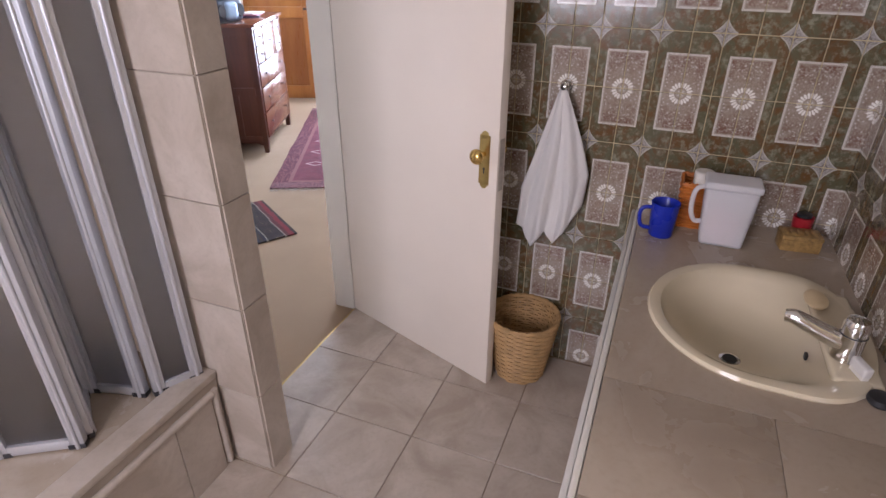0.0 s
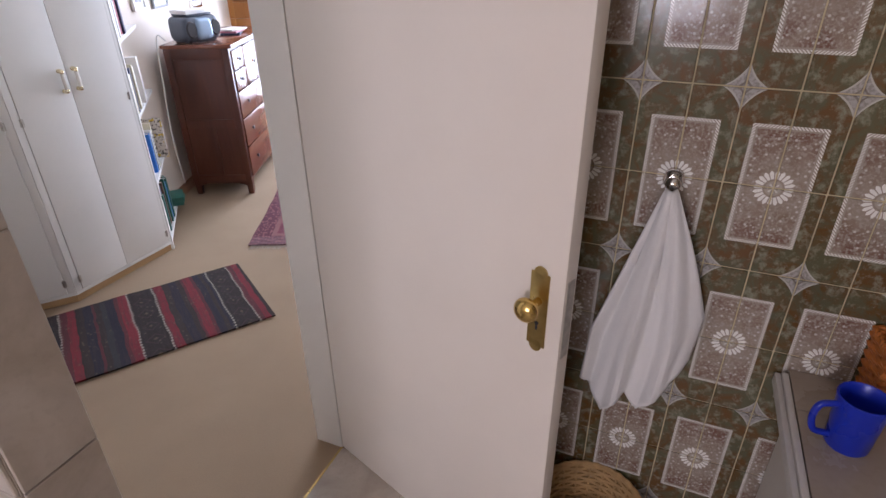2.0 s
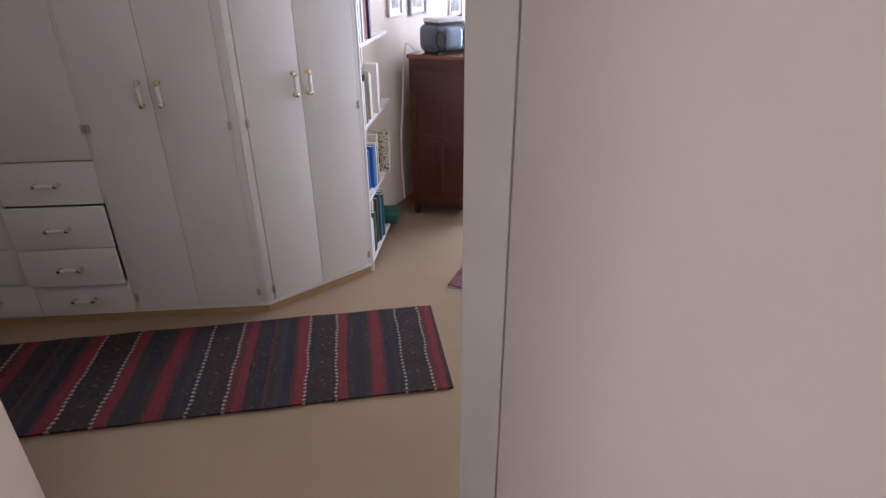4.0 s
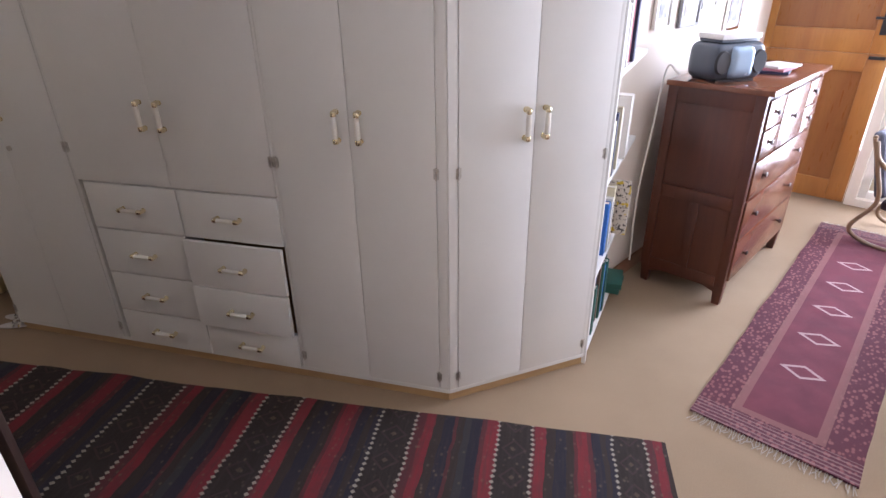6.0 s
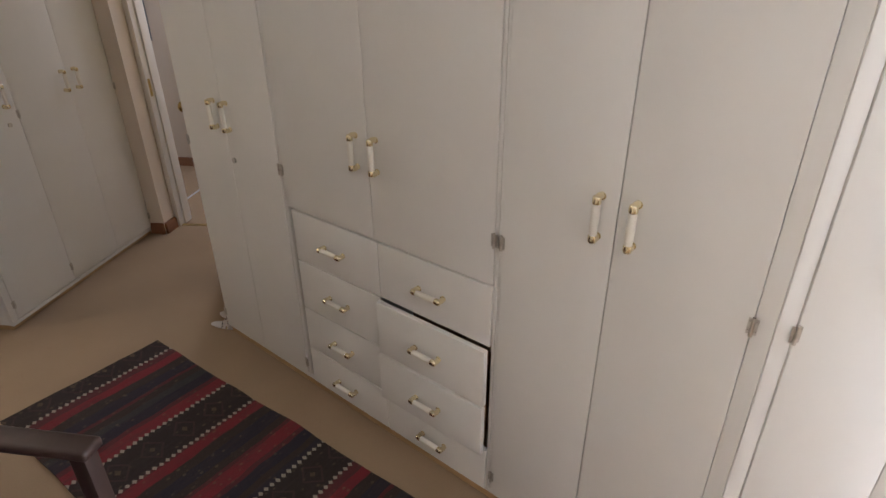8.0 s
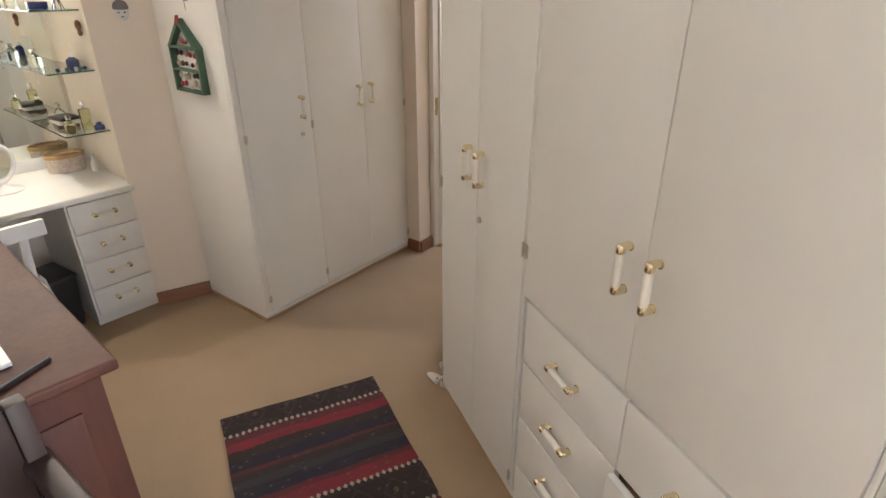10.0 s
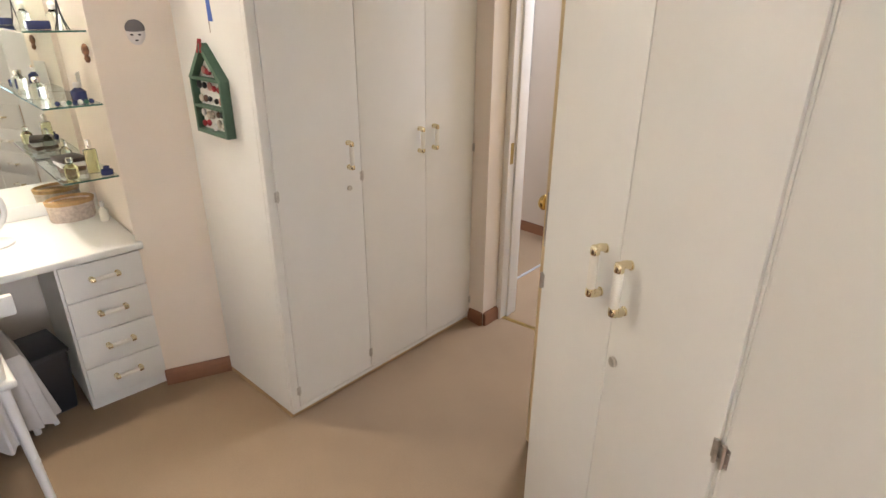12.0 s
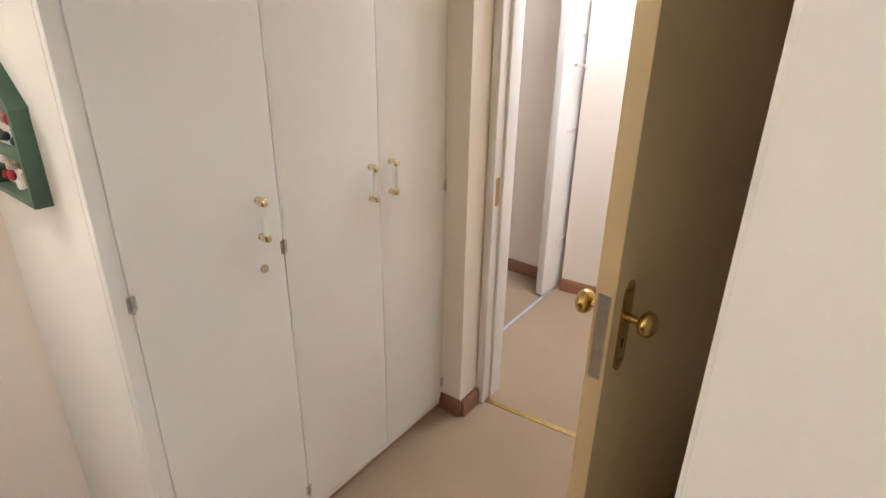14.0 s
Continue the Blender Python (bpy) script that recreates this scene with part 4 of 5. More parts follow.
part("collar", lathe(bmesh.new(), [(0.0262, 0.0595), (0.0268, 0.061), (0.0262, 0.0625)], 28), BLACK, tap, "dark ring under the lever")

soapd = thing("soap_bar", BATH @ pose(0.845, 1.5, CT + 0.02), "worn oval bar of cream soap on the basin edge", "soap")
part("bar", ball(bmesh.new(), (0, 0, 0.012), 0.028, 0.045, 0.014, 24), plain("soap", (0.72, 0.58, 0.36), 0.35), soapd)
nail = thing("nail_brush", BATH @ pose(0.888, 1.228, CT + 0.017, 0, 0, 20) @ Matrix.Scale(0.72, 4), "small white plastic nail brush beside the tap", "brush")
part("back", boxm(-0.014, 0.014, -0.035, 0.035, 0.012, 0.045, bevel=0.008, seg=3), PALE, nail)
part("bristles", boxm(-0.011, 0.011, -0.031, 0.031, 0, 0.013, bevel=0.002), FRAMEW, nail)
plug = thing("basin_plug", BATH @ pose(0.918, 1.165, CT + 0.002), "black rubber basin plug on the counter", "plug")
part("disc", lathe(bmesh.new(), [(0.022, 0), (0.026, 0.006), (0.024, 0.016), (0.012, 0.02)], 24), BLACK, plug)

BLUE = plain("blue_plastic", (0.012, 0.03, 0.42), 0.28, vary=0.02)
mug = thing("mug", BATH @ pose(0.456, 1.805, CT), "bright blue plastic mug with a handle", "mug")
part("cup", lathe(bmesh.new(), [(0.034, 0), (0.037, 0.004), (0.042, 0.1), (0.044, 0.112), (0.042, 0.114), (0.039, 0.11), (0.034, 0.012), (0.01, 0.01)], 36), BLUE, mug)
part("handle", tube(bmesh.new(), curve_pts([(-0.038, -0.01, 0.095), (-0.066, -0.018, 0.09), (-0.072, -0.02, 0.06), (-0.062, -0.018, 0.03), (-0.034, -0.01, 0.022)], 6), 0.0062, 10), BLUE, mug)

WICK = plain("orange_wicker", (0.55, 0.17, 0.025), 0.5, vary=0.15, scale=25)
WICKD = plain("straw_wicker", (0.5, 0.31, 0.13), 0.6, vary=0.15, scale=25)


def woven(parent, prof_r, h, rows, stakes, material, sx=1.0, sy=1.0, square=False, r=0.004):
    """Wicker: rods wound in and out of upright stakes, row over row."""
    def at(a, k):
        if square:
            c, q = math.cos(a), math.sin(a)
            f = 1 / max(abs(c), abs(q))
            return c * f * k, q * f * k
        return math.cos(a) * k, math.sin(a) * k
    bm = bmesh.new()
    n = stakes * 4
    for j in range(rows):
        z = r + (h - 2 * r) * j / (rows - 1)
        pts = []
        for i in range(n + 1):
            a = 2 * math.pi * i / n
            k = prof_r(z / h) + 0.6 * r * math.cos(stakes * a / 2 + math.pi * (j % 2))
            x, y = at(a, k)
            pts.append((sx * x, sy * y, z))
        tube(bm, pts, (h / rows) * 0.56, 5)
    part("weave", bm, material, parent)
    st = bmesh.new()
    for i in range(stakes):
        a = 2 * math.pi * i / stakes
        p = [at(a, prof_r(t) - 0.003) for t in (0, 0.5, 1)]
        tube(st, [(sx * x, sy * y, h * t) for (x, y), t in zip(p, (0, 0.5, 1))], r * 0.7, 5)
    part("stakes", st, material, parent)
    base = lathe(bmesh.new(), [(prof_r(0) * 0.98, 0.002), (prof_r(0) * 0.98, 0.008)], 32, sx=sx, sy=sy)
    part("base", base, material, parent)
    rim = bmesh.new()
    for k in range(2):
        tube(rim, [(sx * at(a, prof_r(1) + 0.0015 * math.sin(14 * a + k * math.pi))[0], sy * at(a, prof_r(1))[1], h + 0.004 * math.cos(14 * a + k * math.pi)) for a in (2 * math.pi * i / 56 for i in range(57))], r * 1.25, 6)
    part("rim", rim, material, parent, "plaited rim")


orange = thing("wicker_basket", BATH @ pose(0.55, 1.938, CT), "square orange wicker basket holding toiletries", "basket")
woven(orange, lambda t: 0.045 + 0.009 * t, 0.15, 14, 16, WICK, square=True)
tubeb = thing("toiletry_jar", BATH @ pose(0.556, 1.938, CT + 0.01), "white jar with blue printing standing in the basket", "jar")
part("jar", lathe(bmesh.new(), [(0.03, 0), (0.03, 0.15), (0.028, 0.154)], 28), FRAMEW, tubeb)
part("lid", lathe(bmesh.new(), [(0.031, 0.154), (0.031, 0.172), (0.028, 0.175)], 28), FRAMEW, tubeb)
part("print", lathe(bmesh.new(), [(0.0304, 0.09), (0.0304, 0.125)], 28), plain("navy_print", (0.02, 0.03, 0.12), 0.4), tubeb, "dark blue printed band")
CLOUDY = Nodes("cloudy_plastic", 0.35)
CLOUDY.b.inputs["Transmission Weight"].default_value, CLOUDY.b.inputs["IOR"].default_value = 0.45, 1.1
CLOUDY = CLOUDY.out((0.93, 0.93, 0.97))
jug = thing("plastic_container", BATH @ pose(0.632, 1.828, CT), "tall cloudy plastic container with a lid and handle", "container")
bm = box(bmesh.new(), -0.075, 0.075, -0.048, 0.048, 0, 0.185, 0.014, 3)
for v in bm.verts:
    v.co.x *= 0.82 + 0.18 * v.co.z / 0.185
part("body", bm, CLOUDY, jug)
part("lid", box(bmesh.new(), -0.079, 0.079, -0.052, 0.052, 0.184, 0.206, 0.008, 3), CLOUDY, jug, "loose cloudy lid")
part("handle", tube(bmesh.new(), curve_pts([(-0.07, -0.02, 0.185), (-0.1, -0.03, 0.17), (-0.103, -0.03, 0.11), (-0.088, -0.026, 0.07), (-0.062, -0.02, 0.068)], 6), 0.0075, 10), CLOUDY, jug)
part("contents", box(bmesh.new(), -0.05, 0.045, -0.036, 0.036, 0.006, 0.11, 0.012, 2), plain("pink_packet", (0.6, 0.38, 0.38), 0.6), jug, "pinkish packets inside")
tin = thing("red_cup", BATH @ pose(0.868, 1.95, CT), "small red plastic cup by the tiled wall", "cup")
part("cup", lathe(bmesh.new(), [(0.026, 0), (0.03, 0.075), (0.028, 0.075), (0.024, 0.006)], 24), plain("red_plastic", (0.42, 0.02, 0.03), 0.35), tin)
part("lid", lathe(bmesh.new(), [(0.022, 0.075), (0.022, 0.084), (0.018, 0.086)], 20), BLACK, tin)
gold = thing("soap_box", BATH @ pose(0.855, 1.872, CT, 0, 0, 6), "carved golden wooden trinket box", "box")
GOLD = plain("gilt_wood", (0.42, 0.26, 0.09), 0.4, vary=0.25, scale=60, bump=0.5)
part("body", boxm(-0.055, 0.055, -0.035, 0.035, 0, 0.038, bevel=0.004), GOLD, gold)
part("lid", boxm(-0.057, 0.057, -0.037, 0.037, 0.038, 0.052, bevel=0.005), GOLD, gold)
for k in range(5):
    part("carving", ball(bmesh.new(), (-0.04 + 0.02 * k, 0.004 * (-1) ** k, 0.052), 0.009, 0.024, 0.004, 10), GOLD, gold)

# hook and towel
hook = thing("towel_hook", BATH @ pose(0.073, 2.0, 1.16), "round chrome towel hook on the tiled wall", "hook")
hb = bmesh.new()
rod(hb, (0, -0.006, 0), (0, -0.012, 0), 0.021, seg=28)
rod(hb, (0, -0.01, 0), (0, -0.035, 0), 0.009, seg=18)
part("post", hb, CHROME, hook)
part("knob", ball(bmesh.new(), (0, -0.038, 0), 0.015, 0.012, 0.015, 22), CHROME, hook)


def towel_mesh():
    bm = bmesh.new()
    nr, ns = 44, 40
    grid = []
    for i in range(nr):
        t = i / (nr - 1)
        row = []
        wide = 0.006 + 0.108 * min(1.0, t / 0.7) ** 0.85
        for j in range(ns):
            q = j / (ns - 1) * 2 - 1
            bottom = -0.5 - 0.09 * (1 - abs(abs(q + 0.1) - 0.35) * 2.2) + 0.03 * q
            fold = 0.018 * math.sin(q * 7.5 + 0.6) * min(1, t * 1.6) + 0.008 * math.sin(q * 17 + t * 3) * t
            row.append(bm.verts.new((q * wide - 0.012 * t + 0.008 * math.sin(3 * t), -0.018 - 0.02 * (1 - t) - 0.018 * t + fold * 0.9 - 0.012 * math.cos(q * 1.5), bottom * t)))
        grid.append(row)
    for a, b in zip(grid, grid[1:]):
        for j in range(ns - 1):
            bm.faces.new((a[j], a[j + 1], b[j + 1], b[j]))
    return bm


def terry():
    n = Nodes("terry_cloth", 0.95)
    p = n.obj()
    loops = n.noise(p, 420, 3, 0.7)
    n.bump(loops, 0.6, 0.004)
    n.b.inputs["Sheen Weight"].default_value = 0.3
    return n.out(n.mix(n.m("MULTIPLY", loops, 0.4), (0.8, 0.78, 0.77), (0.62, 0.6, 0.6)))


towel = thing("hand_towel", BATH @ pose(0.073, 1.985, 1.155), "white terry hand towel hanging from a chrome hook", "towel")
tw = part("cloth", towel_mesh(), terry(), towel)
th = tw.modifiers.new("thickness", "SOLIDIFY")
th.thickness = 0.006

wbin = thing("waste_basket", BATH @ pose(0.025, 1.862, 0.008) @ Matrix.Scale(1.06, 4), "round straw wicker waste basket with crumpled paper", "waste basket")
woven(wbin, lambda t: 0.088 + 0.042 * t, 0.265, 26, 22, WICKD, r=0.005)
paper = bmesh.new()
bmesh.ops.create_icosphere(paper, subdivisions=3, radius=0.045)
for v in paper.verts:
    v.co *= 0.75 + 0.6 * abs(noise.noise(v.co * 38))
    v.co += Vector((0.015, -0.02, 0.12))
crumple = thing("crumpled_paper", BATH @ pose(0.02, 1.862, 0.014), "crumpled white paper lying in the waste basket", "paper")
part("sheet", paper, PALE, crumple, soft=False)

# ---- bedroom things ----
BOOKS = [plain("book_" + k, c, 0.55, vary=0.08) for k, c in (("red", (0.3, 0.03, 0.04)), ("white", (0.7, 0.68, 0.64)), ("navy", (0.03, 0.04, 0.1)), ("blue", (0.02, 0.16, 0.5)), ("orange", (0.6, 0.2, 0.08)), ("green", (0.02, 0.12, 0.09)), ("cream", (0.66, 0.6, 0.42)), ("brown", (0.14, 0.08, 0.05)), ("pink", (0.5, 0.2, 0.25)))]
PAGES = plain("paper_pages", (0.7, 0.66, 0.58), 0.8)


def book(m, t, h, d, mat_):
    ob = thing("book", m, "book standing upright on the white shelf", "book", "books on the shelves")
    bm = bmesh.new()
    box(bm, 0, t, 0, 0.003, 0, h, 0.001)
    box(bm, 0, 0.0025, 0.003, d, 0, h)
    box(bm, t - 0.0025, t, 0.003, d, 0, h)
    part("cover", bm, mat_, ob)
    part("pages", boxm(0.003, t - 0.003, 0.003, d - 0.004, 0.003, h - 0.003), PAGES, ob, soft=False)


order = {1.16: (1, 0, 1, 0, 7, 0, 2, 8), 0.78: (6, 2, 1, 7, 6, 1), 0.40: (1, 6, 4, 3, 3, 1, 2, 6), 0.05: (5, 1, 5, 1, 2, 7, 5, 3, 5, 5), 1.56: (2, 1, 0, 6, 3, 7, 1)}
for z, row in order.items():
    x = 0.035
    for k in row:
        t = random.uniform(0.022, 0.042)
        h = random.uniform(0.2, 0.29)
        book(mS @ pose(x, random.uniform(0.0, 0.03), z + 0.02), t, h, random.uniform(0.14, 0.18), BOOKS[k])
        x += t + 0.002
box_w = thing("magazine_file", mS @ pose(0.31, 0.0, 0.8), "white cardboard magazine file on the shelf", "file")
part("case", boxm(0, 0.055, -0.01, 0.17, 0, 0.25, bevel=0.003), FRAMEW, box_w)


def speckle():
    n = Nodes("magazine_print", 0.4)
    p = n.obj()
    v = n.noise(p, 60, 3, 0.6)
    col = n.mix(n.step(v, 0.42, 0.46), (0.05, 0.04, 0.04), (0.6, 0.55, 0.48))
    return n.out(n.mix(n.step(n.noise(p, 25, 2), 0.58, 0.62), col, (0.6, 0.42, 0.03)))


for k in range(2):
    flat = thing("book", mS @ pose(0.5, -0.045 - 0.01 * k, 0.0705 + 0.03 * k, 0, 0, 6 * k), "large green book lying flat on the bottom shelf", "book", "books on the shelves")
    part("cover", boxm(0, 0.16, 0, 0.23, 0, 0.028, bevel=0.002), BOOKS[5], flat)
mag = thing("magazine_holder", mS @ pose(0.34, -0.03, 0.46), "wall rack of colourful magazines beside the bookcase", "magazines")
for k in range(4):
    part("magazine", boxm(0.0 + 0.012 * k, 0.008 + 0.012 * k, -0.02, 0.14, 0.0, 0.24 - 0.02 * k, bevel=0.001), speckle(), mag)

mW, _ = along((0.72, 4.205), (1.62, 5.9))
PRINT = [plain("print_" + k, c, 0.6, vary=0.35, scale=14) for k, c in (("grey", (0.42, 0.42, 0.45)), ("buff", (0.6, 0.55, 0.45)), ("blue", (0.3, 0.33, 0.45)))]


GREYRIM = plain("grey_frame", (0.3, 0.3, 0.31), 0.4)


def picture(m, w, h, border, art, rim=FRAMEW, label="small framed print on the wall"):
    ob = thing("framed_picture", m, label, "picture", "pictures on the wall")
    bm = bmesh.new()
    for a, b, c, d in ((0, w, 0, 0.014), (0, w, h - 0.014, h), (0, 0.014, 0.014, h - 0.014), (w - 0.014, w, 0.014, h - 0.014)):
        box(bm, a, b, -0.018, 0, c, d, 0.002)
    part("frame", bm, rim, ob)
    part("mount", boxm(0.012, w - 0.012, -0.008, -0.002, 0.012, h - 0.012), PALE, ob, soft=False)
    part("print", boxm(border, w - border, -0.0095, -0.008, border, h - border), art, ob, soft=False)
    return ob


for k, (s0, z0, w, h) in enumerate(((0.35, 1.24, 0.17, 0.24), (0.63, 1.23, 0.23, 0.28), (0.88, 1.3, 0.2, 0.24), (1.28, 1.17, 0.22, 0.3), (0.66, 1.55, 0.2, 0.24), (1.05, 1.6, 0.22, 0.26))):
    picture(mW @ pose(s0, -0.003, z0), w, h, 0.045, PRINT[k % 3], rim=GREYRIM if k == 1 else CHROME if k % 2 else FRAMEW)

# radio, box and papers on the chest
GREYP = plain("grey_plastic", (0.07, 0.085, 0.11), 0.3)
SILVB = plain("silver_blue_plastic", (0.3, 0.4, 0.52), 0.25, 0.3)
CM = pose(1.372, 4.325, 1.035, 0, 0, 61)
radio = thing("radio", CM @ pose(0.15, 0.25, 0, 0, 0, -30) @ Matrix.Diagonal((0.84, 0.95, 1.12, 1)), "rounded blue-grey portable radio on the chest", "radio")
part("body", box(bmesh.new(), -0.16, 0.16, -0.1, 0.1, 0.005, 0.145, 0.05, 5), GREYP, radio)
part("front", box(bmesh.new(), -0.075, 0.075, -0.12, 0.0, 0.012, 0.135, 0.04, 5), SILVB, radio, "shiny blue-silver front")
for s_ in (-1, 1):
    sp = bmesh.new()
    rod(sp, (s_ * 0.112, -0.095, 0.075), (s_ * 0.112, -0.106, 0.075), 0.046, 0.04, 24)
    part("speaker", sp, BLACK, radio, "round dark loudspeaker")
part("foot", boxm(-0.12, 0.12, -0.08, 0.08, 0, 0.008), BLACK, radio)
boxr = thing("flat_box", CM @ pose(0.15, 0.25, 0.163, 0, 0, -25), "flat white box lying on the radio", "box")
part("lid", boxm(-0.11, 0.11, -0.07, 0.07, 0.012, 0.034, bevel=0.003), PALE, boxr)
# dark slab puts the shadow beneath the box into solid colour
part("tray", boxm(-0.105, 0.105, -0.065, 0.065, 0.0, 0.012, bevel=0.002), GREYP, boxr, "dark slab for the shadow beneath the box")
for k in range(3):
    pb = thing("book", CM @ pose(0.5 + 0.01 * k, 0.13, 0.012 * k, 0, 0, 10 - 14 * k), "thin book lying flat on the chest", "book", "books on the chest")
    part("cover", boxm(-0.09, 0.09, -0.065, 0.065, 0, 0.011, bevel=0.002), (BOOKS[2], BOOKS[8], PALE)[k], pb)
cup2 = thing("trinket_pot", CM @ pose(0.46, 0.3, 0), "small pale pot at the back of the chest", "pot")
part("pot", lathe(bmesh.new(), [(0.025, 0), (0.036, 0.03), (0.03, 0.06), (0.02, 0.062)], 20), PALE, cup2)
cord = thing("power_cord", pose(0, 0, 0), "white cable hanging behind the chest of drawers", "cable")
c0 = CM @ Vector((0.03, 0.4, 0.02))
part("cable", tube(bmesh.new(), curve_pts([c0, c0 + Vector((-0.05, 0.02, 0.02)), c0 + Vector((-0.075, 0.0, -0.25)), c0 + Vector((-0.1, -0.03, -0.6)), c0 + Vector((-0.09, -0.02, -0.95))], 8), 0.005, 8), FRAMEW, cord)

# bentwood rocking chair
LEATHER = plain("dark_cushion", (0.05, 0.03, 0.045), 0.5)
PLAID = plain("grey_plaid", (0.16, 0.17, 0.22), 0.8, vary=0.25, scale=18)
LINEN = plain("pale_linen", (0.62, 0.58, 0.54), 0.85, vary=0.06)
rocker = thing("armchair", pose(2.56, 5.3, 0, 0, 0, -40) @ Matrix.Scale(0.76, 4), "bentwood rocking armchair with a plaid back cushion", "armchair")
for y in (-0.27, 0.27):
    part("runner", tube(bmesh.new(), curve_pts([(0.28, y, 0.52), (0.36, y, 0.46), (0.3, y, 0.12), (0.36, y, 0.03), (0.1, y, 0.02), (-0.2, y, 0.03), (-0.34, y, 0.12), (-0.22, y, 0.36), (-0.28, y, 0.6), (-0.36, y, 0.82)], 7), 0.016, 10), CANE, rocker)
    part("arm", tube(bmesh.new(), curve_pts([(0.3, y, 0.5), (0.18, y, 0.55), (-0.1, y, 0.57), (-0.28, y, 0.66), (-0.34, y, 0.8)], 7), 0.017, 10), CANE, rocker)
part("crest", tube(bmesh.new(), [(-0.36, -0.27, 0.82), (-0.39, 0, 0.84), (-0.36, 0.27, 0.82)], 0.016, 10), CANE, rocker)
part("seat", box(bmesh.new(), -0.2, 0.3, -0.25, 0.25, 0.3, 0.38, 0.03, 3), LEATHER, rocker, "dark upholstered seat")
bk = box(bmesh.new(), -0.04, 0.04, -0.24, 0.24, 0.0, 0.5, 0.03, 3)
part("backrest", bk, PLAID, rocker, "grey plaid back cushion", pose(-0.22, 0, 0.38, 0, -16, 0))
part("cushion", box(bmesh.new(), -0.16, 0.22, -0.22, 0.22, 0.381, 0.46, 0.036, 4), LINEN, rocker, "pale loose seat cushion")

# bed
TEAL = plain("teal_blanket", (0.22, 0.4, 0.44), 0.9, vary=0.1, fine=200)
SHEET = plain("white_bed_linen", (0.74, 0.72, 0.7), 0.9, vary=0.04)
bed = thing("bed", pose(1.97, 3.43, 0, 0, 0, 63), "bed with white linen hanging low and a teal blanket", "bed")


def drape(w, l, h, floor_gap, flare=0.05):
    bm = bmesh.new()
    nx, ny = 60, 60
    ring = []
    for i in range(200):
        t = 4 * i / 200
        k, f = int(t), t % 1
        p = ((f * l, 0), (l, -f * w), (l - f * l, -w), (0, -w + f * w))[k]
        ring.append(p)
    cx, cy = l / 2, -w / 2
    levels = ((h, 0.0), (h - 0.02, 0.015), (h * 0.55, 0.02 + flare * 0.5), (floor_gap, 0.03 + flare))
    vs = []
    for z, o in levels:
        row = []
        for i, (x, y) in enumerate(ring):
            wv = (0.02 * math.sin(i * 0.9) + 0.014 * math.sin(i * 0.37)) * (h - z) / h
            d = Vector((x - cx, y - cy)).normalized()
            row.append(bm.verts.new((x + d.x * (o + wv), y + d.y * (o + wv), z + 0.02 * math.sin(i * 0.21) * (z < 0.2))))
        vs.append(row)
    for a, b in zip(vs, vs[1:]):
        for i in range(200):
            bm.faces.new((a[i], b[i], b[(i + 1) % 200], a[(i + 1) % 200]))
    bm.faces.new(vs[0])
    bmesh.ops.recalc_face_normals(bm, faces=bm.faces[:])
    return bm


part("bedspread", drape(1.5, 1.95, 0.5, 0.1), SHEET, bed, "white bedspread hanging in folds")
part("mattress", boxm(0.03, 1.92, -1.47, -0.03, 0.2, 0.49, bevel=0.04), SHEET, bed)
for x in (0.08, 1.85):
    for y in (-0.08, -1.42):
        part("leg", boxm(x - 0.03, x + 0.03, y - 0.03, y + 0.03, 0, 0.2, bevel=0.004), DARKWOOD, bed)
bl = thing("blanket", pose(1.97, 3.43, 0, 0, 0, 63), "folded teal blanket lying over the bed", "blanket")
part("fold", box(bmesh.new(), 0.12, 1.5, -0.95, -0.06, 0.503, 0.535, 0.014, 3), TEAL, bl)
part("overhang", box(bmesh.new(), 0.12, 1.5, -0.058, 0.07, 0.3, 0.535, 0.014, 3), TEAL, bl)

# glazed opening beside the stable door
gl = thing("window_1", mF @ pose(1.42, 0.05, 0), "wide white-framed glazed opening full of daylight", "window", kind="structure")
for a, b in ((0, 0.05), (1.05, 1.11), (2.13, 2.18)):
    part("window_frame", boxm(a, b, 0, 0.05, 0.05, 2.15, bevel=0.004), FRAMEW, gl)
for z in (0.05, 2.1):
    part("window_frame", boxm(0.05, 2.13, 0, 0.05, z, z + 0.05, bevel=0.004), FRAMEW, gl)
for a, b in ((0.05, 1.05), (1.11, 2.13)):
    p = part("pane", boxm(a, b, 0.022, 0.026, 0.1, 2.1), CLEAR, gl)
    p.visible_shadow = False

# emissive sheet stands in for daylight outside and also lights the bedroom
glow = Nodes("bright_garden", 1.0)
glow.b.inputs["Emission Strength"].default_value = 2.6
glow.b.inputs["Emission Color"].default_value = (0.95, 0.98, 1.0, 1)
outside = part("backdrop", boxm(0.2, 4.2, 1.6, 1.62, -0.1, 3.2), glow.out((0.6, 0.62, 0.62)), None, "", mF, soft=False)
tagged(outside, "blown-out daylight beyond the glazed opening", "backdrop", kind="structure")

# ---- desk, dark chair, slippers ----
part("body", boxm(0.03, 1.22, 0.035, 0.72, 0.06, 0.76), DESKW, desk)
for x in (0.03, 0.4):
    part("panel", boxm(x + 0.05, x + 0.32, 0.028, 0.036, 0.14, 0.68, bevel=0.003), DESKW, desk)
for y in (0.04, 0.38):
    part("panel", boxm(0.022, 0.03, y + 0.05, y + 0.29, 0.14, 0.68, bevel=0.003), DESKW, desk)
part("plinth", boxm(0.015, 1.235, 0.02, 0.735, 0.0, 0.07, bevel=0.006), DESKW, desk)
blot = thing("note_pad", pose(-1.28, 2.375, 0.79, 0, 0, 207), "pale note pad lying on the desk", "pad")
